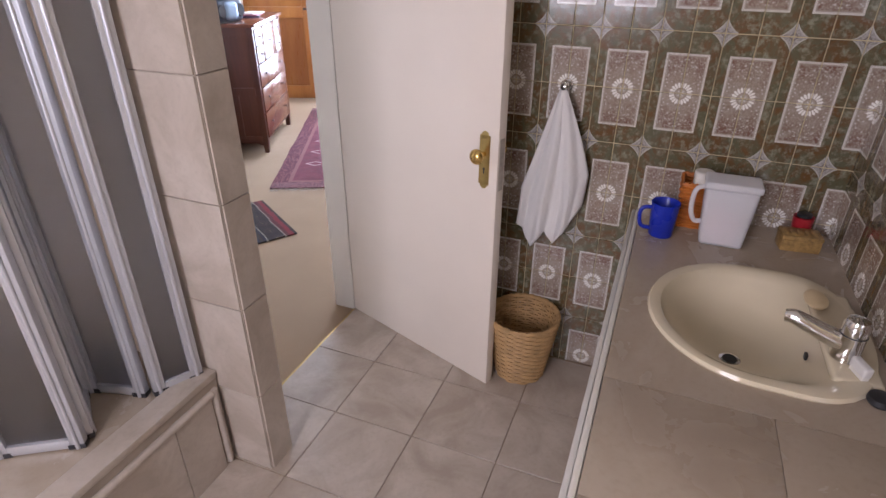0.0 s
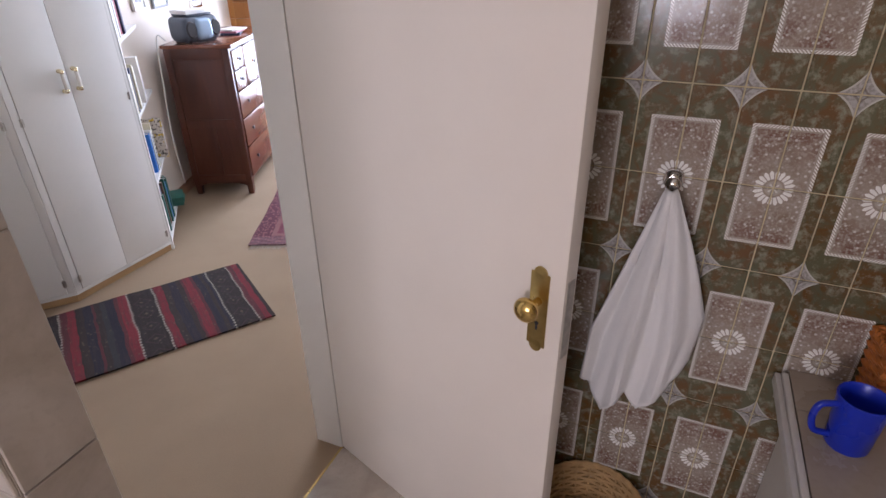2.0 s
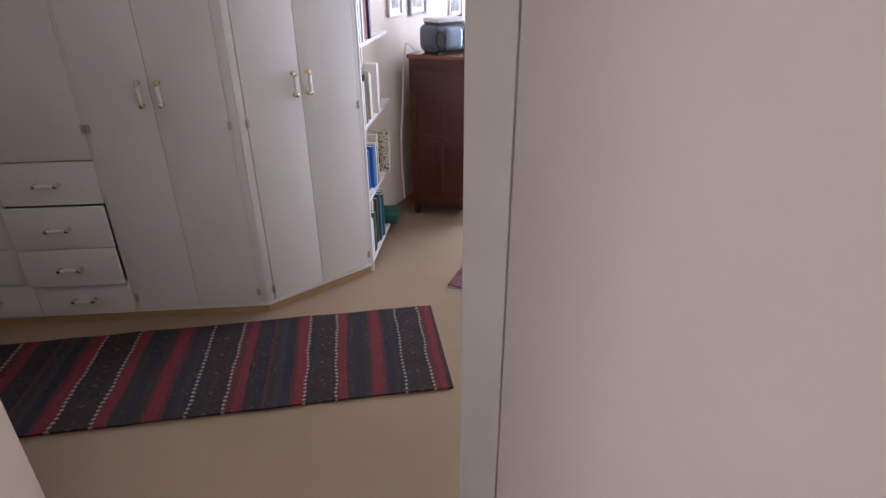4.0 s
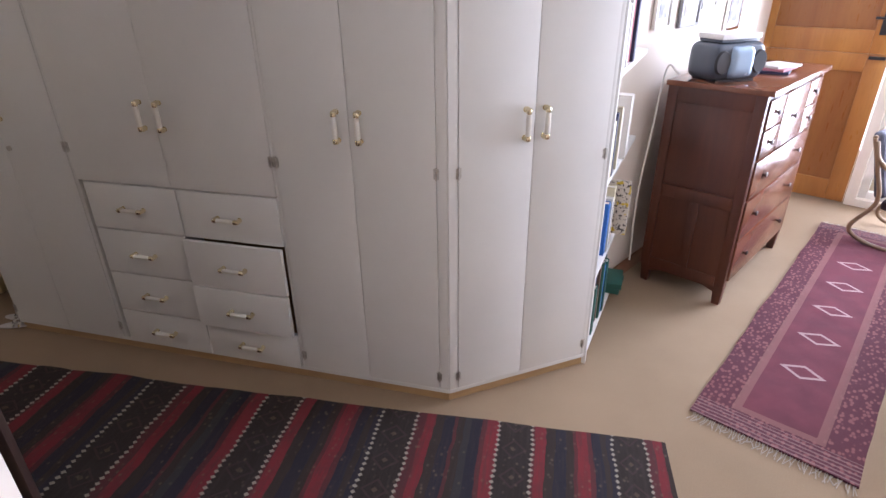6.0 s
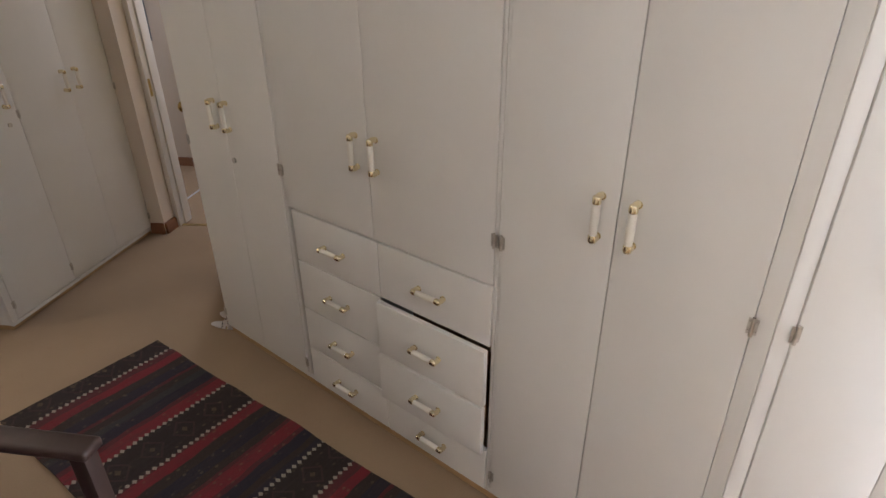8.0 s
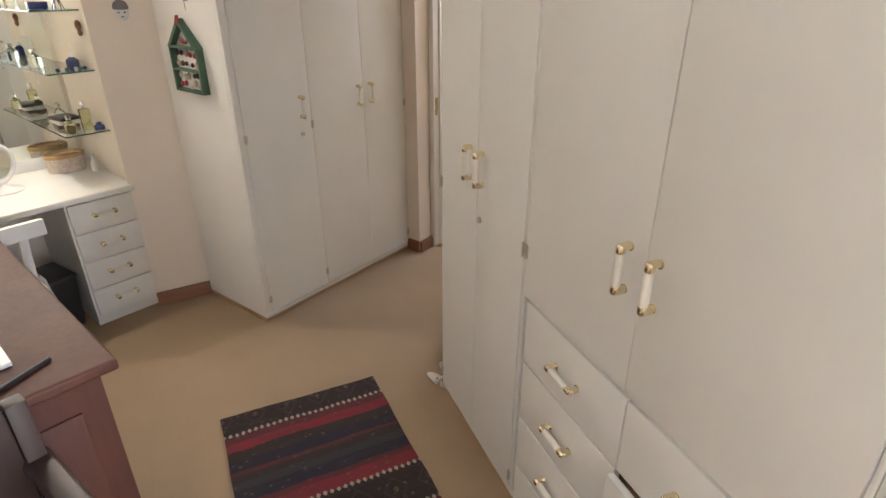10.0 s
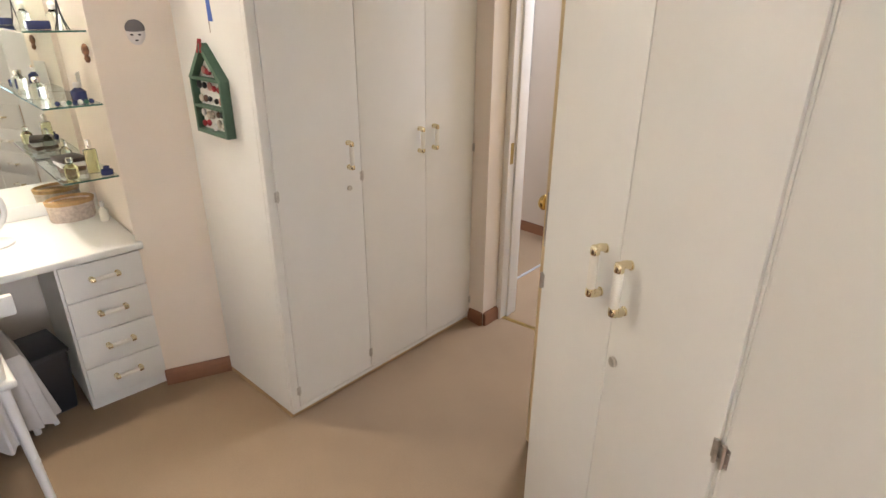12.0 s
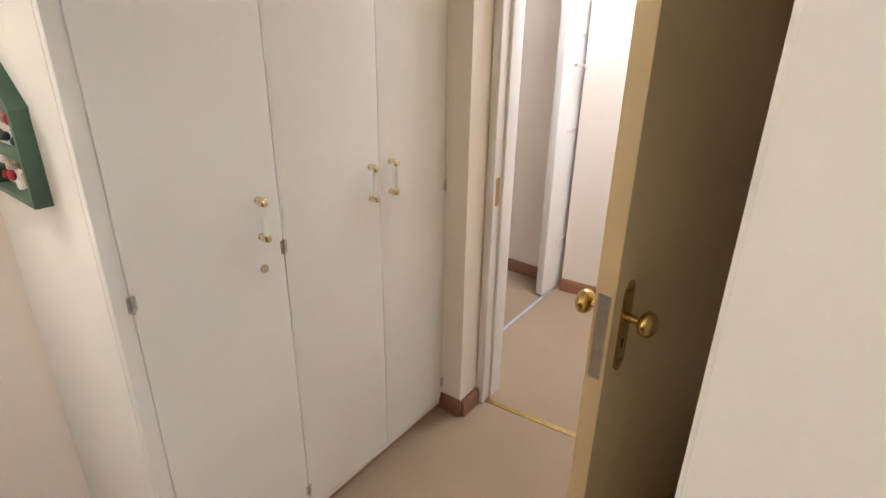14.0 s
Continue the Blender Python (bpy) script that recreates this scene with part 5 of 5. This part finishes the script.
part("sheets", boxm(0.14, 0.4, 0.16, 0.38, 0.001, 0.012, bevel=0.001), PALE, blot)
pen = thing("pen", pose(-1.28, 2.375, 0.79, 0, 0, 207), "dark pen lying on the desk", "pen")
part("barrel", rod(bmesh.new(), (0.1, 0.1, 0.006), (0.05, 0.22, 0.006), 0.005, seg=10), BLACK, pen)

dchair = thing("desk_chair", pose(-0.71, 2.48, 0, 0, 0, 211), "dark wooden armchair with a dark leather seat", "chair")
for y in (0.0, 0.54):
    part("front_leg", boxm(-0.018, 0.018, y - 0.018, y + 0.018, 0, 0.685, bevel=0.006), DARKWOOD, dchair)
    part("arm", box(bmesh.new(), -0.03, 0.5, y - 0.026, y + 0.026, 0.682, 0.706, 0.009, 3), DARKWOOD, dchair)
    part("back_leg", boxm(0.47, 0.506, y - 0.018, y + 0.018, 0, 0.84, bevel=0.006), DARKWOOD, dchair)
part("seat", box(bmesh.new(), -0.02, 0.49, 0.02, 0.52, 0.42, 0.5, 0.035, 4), LEATHER, dchair, "rounded dark leather seat")
part("backrest", box(bmesh.new(), 0.475, 0.5, 0.018, 0.522, 0.6, 0.83, 0.008, 2), DARKWOOD, dchair)

LEOPARD = speckle()
for k, (x, y, rz) in enumerate(((-1.84, 3.42, 190), (-1.8, 3.375, 205))):
    sh = thing("sandal", pose(x, y, 0.001, 0, 0, rz) @ Matrix.Scale(0.68, 4), "pale sandal with animal-print straps on beige carpet", "sandal", "pair of sandals")
    so = bmesh.new()
    ball(so, (0.07, 0, 0.016), 0.12, 0.038, 0.016, 20)
    part("sole", so, LINEN, sh)
    for c in (0.02, 0.06):
        part("strap", tube(bmesh.new(), [(c + 0.02 * math.cos(a), 0.04 * math.cos(a), 0.018 + 0.045 * math.sin(a)) for a in (math.pi * i / 12 for i in range(13))], 0.009, 6), LEOPARD, sh)

# ---- dressing alcove ----
dtab = thing("dressing_table", DT, "white built-in dressing table with four drawers", "dressing table")
TT = 0.665
part("top", box(bmesh.new(), 0.0, 1.28, -0.585, 0.02, TT - 0.03, TT, 0.008, 3), WHITE, dtab, "thick white top with rounded edge")
part("carcass", boxm(0.004, 0.3, -0.56, -0.016, 0.03, TT - 0.031), WHITE, dtab, soft=False)
part("plinth", boxm(0.004, 0.3, -0.55, -0.02, 0, 0.03), WHITE, dtab, soft=False)
for k in range(4):
    lo = 0.055 + k * 0.144
    d = part("drawer", boxm(0.012, 0.292, -0.016, 0.003, lo, lo + 0.14, bevel=0.004), WHITE, dtab)
    put_handle(d, 0.152, 0.003, lo + 0.078, True, 180)

mir = thing("wall_mirror", DT @ pose(0.0, -0.585, 0), "large wall mirror behind the dressing table", "mirror")
part("sheet", boxm(0.02, 1.26, 0.0, 0.005, TT + 0.06, 2.0), MIRROR, mir, soft=False)
part("upstand", boxm(0.0, 1.28, 0.0, 0.012, TT + 0.001, TT + 0.06, bevel=0.002), WHITE, mir, "white upstand under the mirror")
for x, z in ((0.07, 0.76), (0.5, 0.76)):
    rod_ = rod(bmesh.new(), (x, 0.005, z), (x, 0.009, z), 0.008, seg=14)
    part("mirror_clip", rod_, CHROME, mir)

EDGE = plain("glass_edge", (0.05, 0.13, 0.11), 0.1)
for z in (0.9, 1.17, 1.42, 1.67):
    gs = thing("glass_shelf", DT, "clear glass shelf on the alcove wall", "shelf", "glass shelves")
    part("sheet", boxm(0.002, 0.19, -0.575, -0.1, z, z + 0.006), CLEAR, gs, soft=False)
    part("edge", boxm(0.002, 0.19, -0.1, -0.0985, z, z + 0.006), EDGE, gs, "dark green polished edge", soft=False)


def flask(x, y, z, h, r, material, cap=None, name="perfume_bottle", label="small glass perfume bottle on a glass shelf", square=False):
    ob = thing(name, DT @ pose(x, y, z), label, "bottle", "bottles on the shelves")
    bm = box(bmesh.new(), -r, r, -r * 0.6, r * 0.6, 0, h * 0.72, r * 0.25, 2) if square else lathe(bmesh.new(), [(r * 0.9, 0), (r, h * 0.08), (r, h * 0.55), (r * 0.45, h * 0.7), (r * 0.4, h * 0.75)], 20)
    part("bottle", bm, material, ob)
    part("cap", lathe(bmesh.new(), [(r * 0.45, h * 0.74), (r * 0.5, h * 0.8), (r * 0.5, h * 0.95), (r * 0.3, h)], 16), cap or CHROME, ob)


YELLOW = glass_material("yellow_scent", (0.86, 0.88, 0.55), 0.05)
NAVY = plain("navy_glass", (0.03, 0.04, 0.14), 0.2)
flask(0.06, -0.2, 0.906, 0.13, 0.022, YELLOW, square=True)
flask(0.14, -0.17, 0.906, 0.08, 0.024, YELLOW, CLEAR)
flask(0.1, -0.42, 0.906, 0.1, 0.022, CLEAR, CLEAR)
flask(0.03, -0.14, 0.906, 0.035, 0.022, NAVY, NAVY, "ring_pot", "small blue patterned pot on a glass shelf")
flask(0.05, -0.2, 1.176, 0.07, 0.026, NAVY, PALE, "pill_jar", "small dark patterned jar on a glass shelf")
flask(0.14, -0.4, 1.176, 0.08, 0.03, CLEAR, CHROME)
flask(0.05, -0.3, 1.426, 0.09, 0.024, CLEAR, PALE)
for k in range(3):
    pb = thing("jewel_case", DT @ pose(0.11, -0.33, 0.906 + 0.017 * k, 0, 0, 8 * k - 6), "thin stacked case on a glass shelf", "case", "stacked cases")
    part("case", boxm(-0.045, 0.045, -0.06, 0.06, 0.001, 0.016, bevel=0.002), (BOOKS[7], PALE, DARKWOOD)[k], pb)
for k in range(7):
    bd = thing("bead", DT @ pose(0.03 + 0.018 * k, -0.125 + 0.006 * (k % 2), 1.176), "small dark bead of a necklace on a glass shelf", "bead", "beads on the shelf")
    part("ball", ball(bmesh.new(), (0, 0, 0.009), 0.009, seg=10), (NAVY, BOOKS[5], PALE)[k % 3], bd)
card = thing("greeting_card", DT @ pose(0.03, -0.25, 1.176, 0, 0, 70), "folded pale card standing on a glass shelf", "card")
part("card", boxm(-0.04, 0.04, 0, 0.002, 0.001, 0.1), PALE, card)
navybox = thing("trinket_box", DT @ pose(0.12, -0.22, 1.426), "small navy trinket box on the glass shelf", "box")
part("body", boxm(-0.035, 0.035, -0.025, 0.025, 0.001, 0.03, bevel=0.003), NAVY, navybox)
tower = thing("model_tower", DT @ pose(0.06, -0.16, 1.427), "small dark metal tower ornament", "ornament")
tb = bmesh.new()
for s_, q in ((1, 1), (1, -1), (-1, 1), (-1, -1)):
    tube(tb, curve_pts([(s_ * 0.018, q * 0.018, 0), (s_ * 0.009, q * 0.009, 0.03), (s_ * 0.003, q * 0.003, 0.07), (0, 0, 0.11)], 4), 0.0022, 6)
part("frame", tb, BLACK, tower)
orn = thing("wall_ornament", DT @ pose(0.0, -0.13, 1.36), "small brown and red ornament hung on the alcove wall", "ornament")
part("figure", ball(ball(bmesh.new(), (0.012, 0, 0), 0.012, 0.018, 0.022, 12), (0.012, 0.004, -0.03), 0.01, 0.012, 0.014, 12), plain("ornament_brown", (0.3, 0.13, 0.06), 0.5, vary=0.3, scale=60), orn)
bk2 = thing("oval_basket", DT @ pose(0.125, -0.46, TT), "oval basket with a patterned fabric lining", "basket")
FABRIC = plain("patterned_fabric", (0.62, 0.52, 0.44), 0.9, vary=0.14, scale=70)
part("body", lathe(bmesh.new(), [(0.95, 0.0), (1.0, 0.01), (1.05, 0.08), (1.0, 0.085), (0.95, 0.075), (0.9, 0.02)], 36, sx=0.085, sy=0.06), FABRIC, bk2)
part("lining", lathe(bmesh.new(), [(1.06, 0.072), (1.1, 0.088), (1.02, 0.092), (0.9, 0.06), (0.6, 0.055)], 36, sx=0.085, sy=0.06), WICKD, bk2, "folded straw rim")
flask(0.035, -0.34, TT, 0.085, 0.018, IVORY, PALE, "lotion_bottle", "small cream lotion bottle on the dressing table")
vm = thing("vanity_mirror", DT @ pose(0.43, -0.32, TT, 0, 0, 30), "round white magnifying mirror on a stand", "mirror")
part("stand", lathe(bmesh.new(), [(0.075, 0), (0.075, 0.008), (0.03, 0.02), (0.012, 0.035), (0.012, 0.06)], 28), PALE, vm)
ringm = bmesh.new()
tube(ringm, [(0.08 * math.cos(a), 0, 0.13 + 0.08 * math.sin(a)) for a in (2 * math.pi * i / 40 for i in range(41))], 0.014, 10)
part("rim", ringm, PALE, vm, "thick pale plastic rim")
part("glass", rod(bmesh.new(), (0, -0.004, 0.13), (0, 0.006, 0.13), 0.078, seg=40), MIRROR, vm)

# white chair at the dressing table
wch = thing("chair", pose(-2.405, 1.935, 0, 0, 0, 210), "white-painted wooden chair at the dressing table", "chair")
for y in (0.0, 0.36):
    part("back_post", tube(bmesh.new(), [(0.0, y, 0.0), (0.1, y * 0.9 + 0.018, 0.42), (0.07, y, 0.7)], [0.013, 0.018, 0.014], 10), FRAMEW, wch)
    part("front_leg", rod(bmesh.new(), (0.44, y, 0), (0.38, y * 0.9 + 0.018, 0.42), 0.013, 0.018), FRAMEW, wch)
part("seat", box(bmesh.new(), 0.06, 0.44, -0.02, 0.38, 0.41, 0.437, 0.012, 3), FRAMEW, wch)
part("top_rail", box(bmesh.new(), 0.055, 0.08, -0.075, 0.42, 0.65, 0.715, 0.008, 2), FRAMEW, wch)
for y in (0.12, 0.24):
    part("spindle", rod(bmesh.new(), (0.1, y, 0.43), (0.07, y, 0.66), 0.009), FRAMEW, wch)
part("stretcher", rod(bmesh.new(), (0.02, 0.0, 0.15), (0.42, 0.0, 0.15), 0.009), FRAMEW, wch)
part("stretcher", rod(bmesh.new(), (0.02, 0.36, 0.15), (0.42, 0.36, 0.15), 0.009), FRAMEW, wch)

pb = thing("waste_bin", DT @ pose(0.42, -0.17, 0, 0, 0, 8), "black plastic waste bin under the dressing table", "waste bin")
bm = box(bmesh.new(), -0.085, 0.085, -0.11, 0.11, 0, 0.27, 0.015, 3)
for v in bm.verts:
    v.co.x *= 0.84 + 0.16 * v.co.z / 0.27
    v.co.y *= 0.84 + 0.16 * v.co.z / 0.27
part("body", bm, BLACK, pb)
part("rim", box(bmesh.new(), -0.09, 0.09, -0.115, 0.115, 0.268, 0.282, 0.006, 2), BLACK, pb)
stool = thing("covered_stool", DT @ pose(0.62, -0.1, 0, 0, 0, 5), "stool under a pale cloth cover beside the bin", "stool")
part("cover", drape(0.26, 0.28, 0.36, 0.05, 0.02), LINEN, stool, "", pose(-0.14, 0.13, 0))
for x in (-0.12, 0.12):
    for y in (-0.1, 0.1):
        part("leg", rod(bmesh.new(), (x, y, 0), (x, y, 0.34), 0.012), FRAMEW, stool)

# mask, house frame and cut-out on the walls
mN, _ = along((-2.983, 2.205), (-3.025, 2.474))
mask = thing("wall_mask", mN @ pose(0.14, -0.002, 1.42), "small white ceramic mask with grey hair", "mask")
mk = ball(bmesh.new(), (0, 0, 0), 0.03, 0.016, 0.04, 24)
part("face", mk, PALE, mask)
part("hair", ball(bmesh.new(), (0, 0.0, 0.014), 0.031, 0.017, 0.029, 20), plain("grey_hair", (0.16, 0.15, 0.16), 0.6), mask)
for s_ in (-1, 1):
    part("eye", ball(bmesh.new(), (s_ * 0.012, -0.0145, -0.006), 0.0055, 0.002, 0.003, 10), BLACK, mask)
part("mouth", ball(bmesh.new(), (0, -0.0135, -0.024), 0.006, 0.002, 0.0025, 10), BLACK, mask)

mC, lC = along((-3.027, 2.474), (-2.593, 2.721))
HOUSE = mC @ pose(0.125, -0.002, 1.095)
GREEN = plain("green_paint", (0.06, 0.13, 0.08), 0.5, vary=0.15)
house = thing("house_frame", HOUSE, "green wooden house-shaped wall shelf with tiny ornaments", "wall shelf")
hw, he, ha = 0.225, 0.185, 0.3
for a, b, c, d in ((0, 0.013, 0, he), (hw - 0.013, hw, 0, he), (0.013, hw - 0.013, 0, 0.012), (0.013, hw - 0.013, he - 0.005, he + 0.005), (0.013, hw - 0.013, 0.088, 0.097)):
    part("bar", boxm(a, b, -0.035, 0, c, d, bevel=0.002), GREEN, house)
for s_ in (0, 1):
    bm = prism(bmesh.new(), [(-0.006, he), (0.018, he), (hw / 2, ha - 0.022), (hw / 2, ha)], 0, 0.035)
    for v in bm.verts:
        v.co = Vector((v.co.x if not s_ else hw - v.co.x, -v.co.z, v.co.y))
    bmesh.ops.recalc_face_normals(bm, faces=bm.faces[:])
    part("roof_bar", bm, GREEN, house)
SCRAP = plain("ornament_cards", (0.62, 0.55, 0.45), 0.6, vary=0.4, scale=40)
part("backing", prism(bmesh.new(), [(0, 0), (hw, 0), (hw, he), (hw / 2, ha - 0.01), (0, he)], 0, 0.003), SCRAP, house, "pale printed backing", pose(0, 0, 0, 90, 0, 0) @ pose(0, 0, 0.0))
REDM = plain("red_ornament", (0.4, 0.02, 0.03), 0.5)
TRINKETS = (REDM, PALE, SCRAP, plain("brown_ornament", (0.14, 0.07, 0.04), 0.6), BLACK, plain("rose_ornament", (0.5, 0.25, 0.22), 0.6))
for k in range(26):
    cell = k % 5
    x = (0.028 + 0.036 * (k // 5) if cell < 4 else hw / 2 - 0.03 + 0.015 * (k // 5)) + random.uniform(-0.008, 0.008)
    z = (0.03, 0.066, 0.118, 0.158, 0.215)[cell] + random.uniform(-0.008, 0.008)
    r = random.uniform(0.009, 0.017)
    part("ornament", ball(bmesh.new(), (x, -0.014, z), r * 0.75, 0.008, r, 10), TRINKETS[(k * 7 + k // 3) % 6], house)
part("ribbon", tube(bmesh.new(), [(hw / 2 - 0.014, -0.036, ha - 0.03), (hw / 2 - 0.004, -0.03, ha + 0.012), (hw / 2 + 0.006, -0.03, ha + 0.012), (hw / 2 + 0.012, -0.036, ha - 0.03)], 0.004, 6), REDM, house, "red hanging ribbon")
doll = thing("paper_cutout", mC @ pose(0.26, -0.003, 1.426), "blue cut-out dress shape hung above the house frame", "ornament")
bm = prism(bmesh.new(), [(-0.042, 0.035), (0.042, 0.035), (0.03, 0.14), (-0.03, 0.14)], 0, 0.004)
part("dress", bm, plain("blue_card", (0.06, 0.13, 0.45), 0.6), doll, "", pose(0, 0, 0, 90, 0, 0))
for x in (-0.012, 0.012):
    part("peg", boxm(x - 0.006, x + 0.006, -0.004, 0, 0, 0.036), SCRAP, doll)

# ---- hall doorway ----
mH, lH = along((-3.14, 3.8), (-2.46, 4.285))
hf = thing("door_frame", mH, "cream-painted door frame of the hall doorway", "door frame")
part("jamb", boxm(0.0, 0.03, -0.02, 0.11, 0, 2.06, bevel=0.004), FRAMEW, hf)
part("stop", boxm(0.03, 0.042, 0.03, 0.11, 0, 2.04, bevel=0.003), FRAMEW, hf)
part("jamb", boxm(lH - 0.04, lH - 0.01, -0.02, 0.11, 0, 2.06, bevel=0.004), FRAMEW, hf)
part("head", boxm(0.03, lH - 0.04, -0.02, 0.11, 2.04, 2.08, bevel=0.004), FRAMEW, hf)
part("strike_plate", boxm(0.0295, 0.0315, -0.006, 0.02, 0.83, 0.93, bevel=0.001), BRONZE, hf, "tarnished brass strike plate")
part("threshold", boxm(0.03, lH - 0.04, -0.004, 0.02, 0, 0.003), BRONZE, hf, "thin carpet edge strip")
mK, lK = along((-3.5, 4.03), (-3.93, 4.72))
tagged(part("trim", boxm(0, lK, -0.008, 0.008, 0.0, 0.005, bevel=0.001), ALU, None, "", mK), "bright metal strip between two carpets", "floor strip", kind="structure")
hl = thing("panel_door", along((-4.128, 5.168), (-3.8, 4.5))[0], "white painted door standing open in the hall", "door")
part("panel", boxm(0, 0.74, -0.04, 0, 0.01, 2.03, bevel=0.003), FRAMEW, hl)
kn = bmesh.new()
rod(kn, (0.68, 0, 1.22), (0.68, 0.03, 1.22), 0.009)
tube(kn, [(0.68, 0.03, 1.22), (0.62, 0.036, 1.215), (0.58, 0.036, 1.2)], 0.008)
part("lever", kn, CHROME, hl)
for z in (0.3, 0.9, 1.35):
    part("panel_bead", boxm(0.1, 0.64, -0.002, 0.004, z, z + 0.01), FRAMEW, hl)
mHF, _ = along((-4.95, 4.09), (-3.98, 4.635))
picture(mHF @ pose(0.31, -0.003, 1.0), 0.42, 0.6, 0.1, PRINT[2], rim=GREYP, label="framed print with a grey-green frame in the hall")

# ---- tiles, piece by piece ----
tile_face(pillar, pose(-0.832, 1.05, 0), 0.215, CEILING, 0.3, 0.327, PILLARTILE, share=SHARE)
tile_face(pillar, pose(-0.617, 1.05, 0, 0, 0, 90), 0.105, CEILING, 0.3, 0.327, PILLARTILE, share=SHARE)
tile_face(curb, pose(-0.77, -1.3, 0, 0, 0, 90), 2.3, 0.31, 0.25, 0.31, PILLARTILE, share=SHARE, x0=-0.1)
FT = 0.318
fshare = {}
for i in range(-3, 5):
    for j in range(-10, 2):
        a, b = max(-0.24 + FT * i, -0.838), min(-0.24 + FT * (i + 1), 0.425)
        c, d = max(1.673 + FT * j, -1.3), min(1.673 + FT * (j + 1), 1.998)
        if b - a < 0.01 or d - c < 0.01:
            continue
        key = (round(b - a, 3), round(d - c, 3))
        if key not in fshare:
            fshare[key] = mesh_of("floor_tile", box(bmesh.new(), 0.0015, b - a - 0.0015, 0.0015, d - c - 0.0015, 0, 0.006, 0.0012, 1))
            fshare[key].materials.append(FLOORTILE)
        t = new("floor_tile", fshare[key])
        t.parent, t.matrix_basis = bath_floor, pose(a, c, 0.002)
tiled = bpy.data.objects["wall_bath_tiled"]
tile_face(tiled, pose(0, 0, 0), 1.808, 2.2, PITCH / 2, ROW / 2, TILE_U, gap=0.0032, proud=0.0045, x0=(0.073 + 0.84) % (PITCH / 2) - PITCH / 2, y0=1.162 % (ROW / 2) - ROW / 2)
sidew = bpy.data.objects["wall_bath_side"]
tile_face(sidew, pose(0, 0, 0.38), 1.2, 1.8, PITCH / 2, ROW / 2, TILE_V, gap=0.0032, proud=0.0045, x0=(2.008 - 1.8) % (PITCH / 2) - PITCH / 2, y0=(1.162 - 0.38) % (ROW / 2) - ROW / 2)
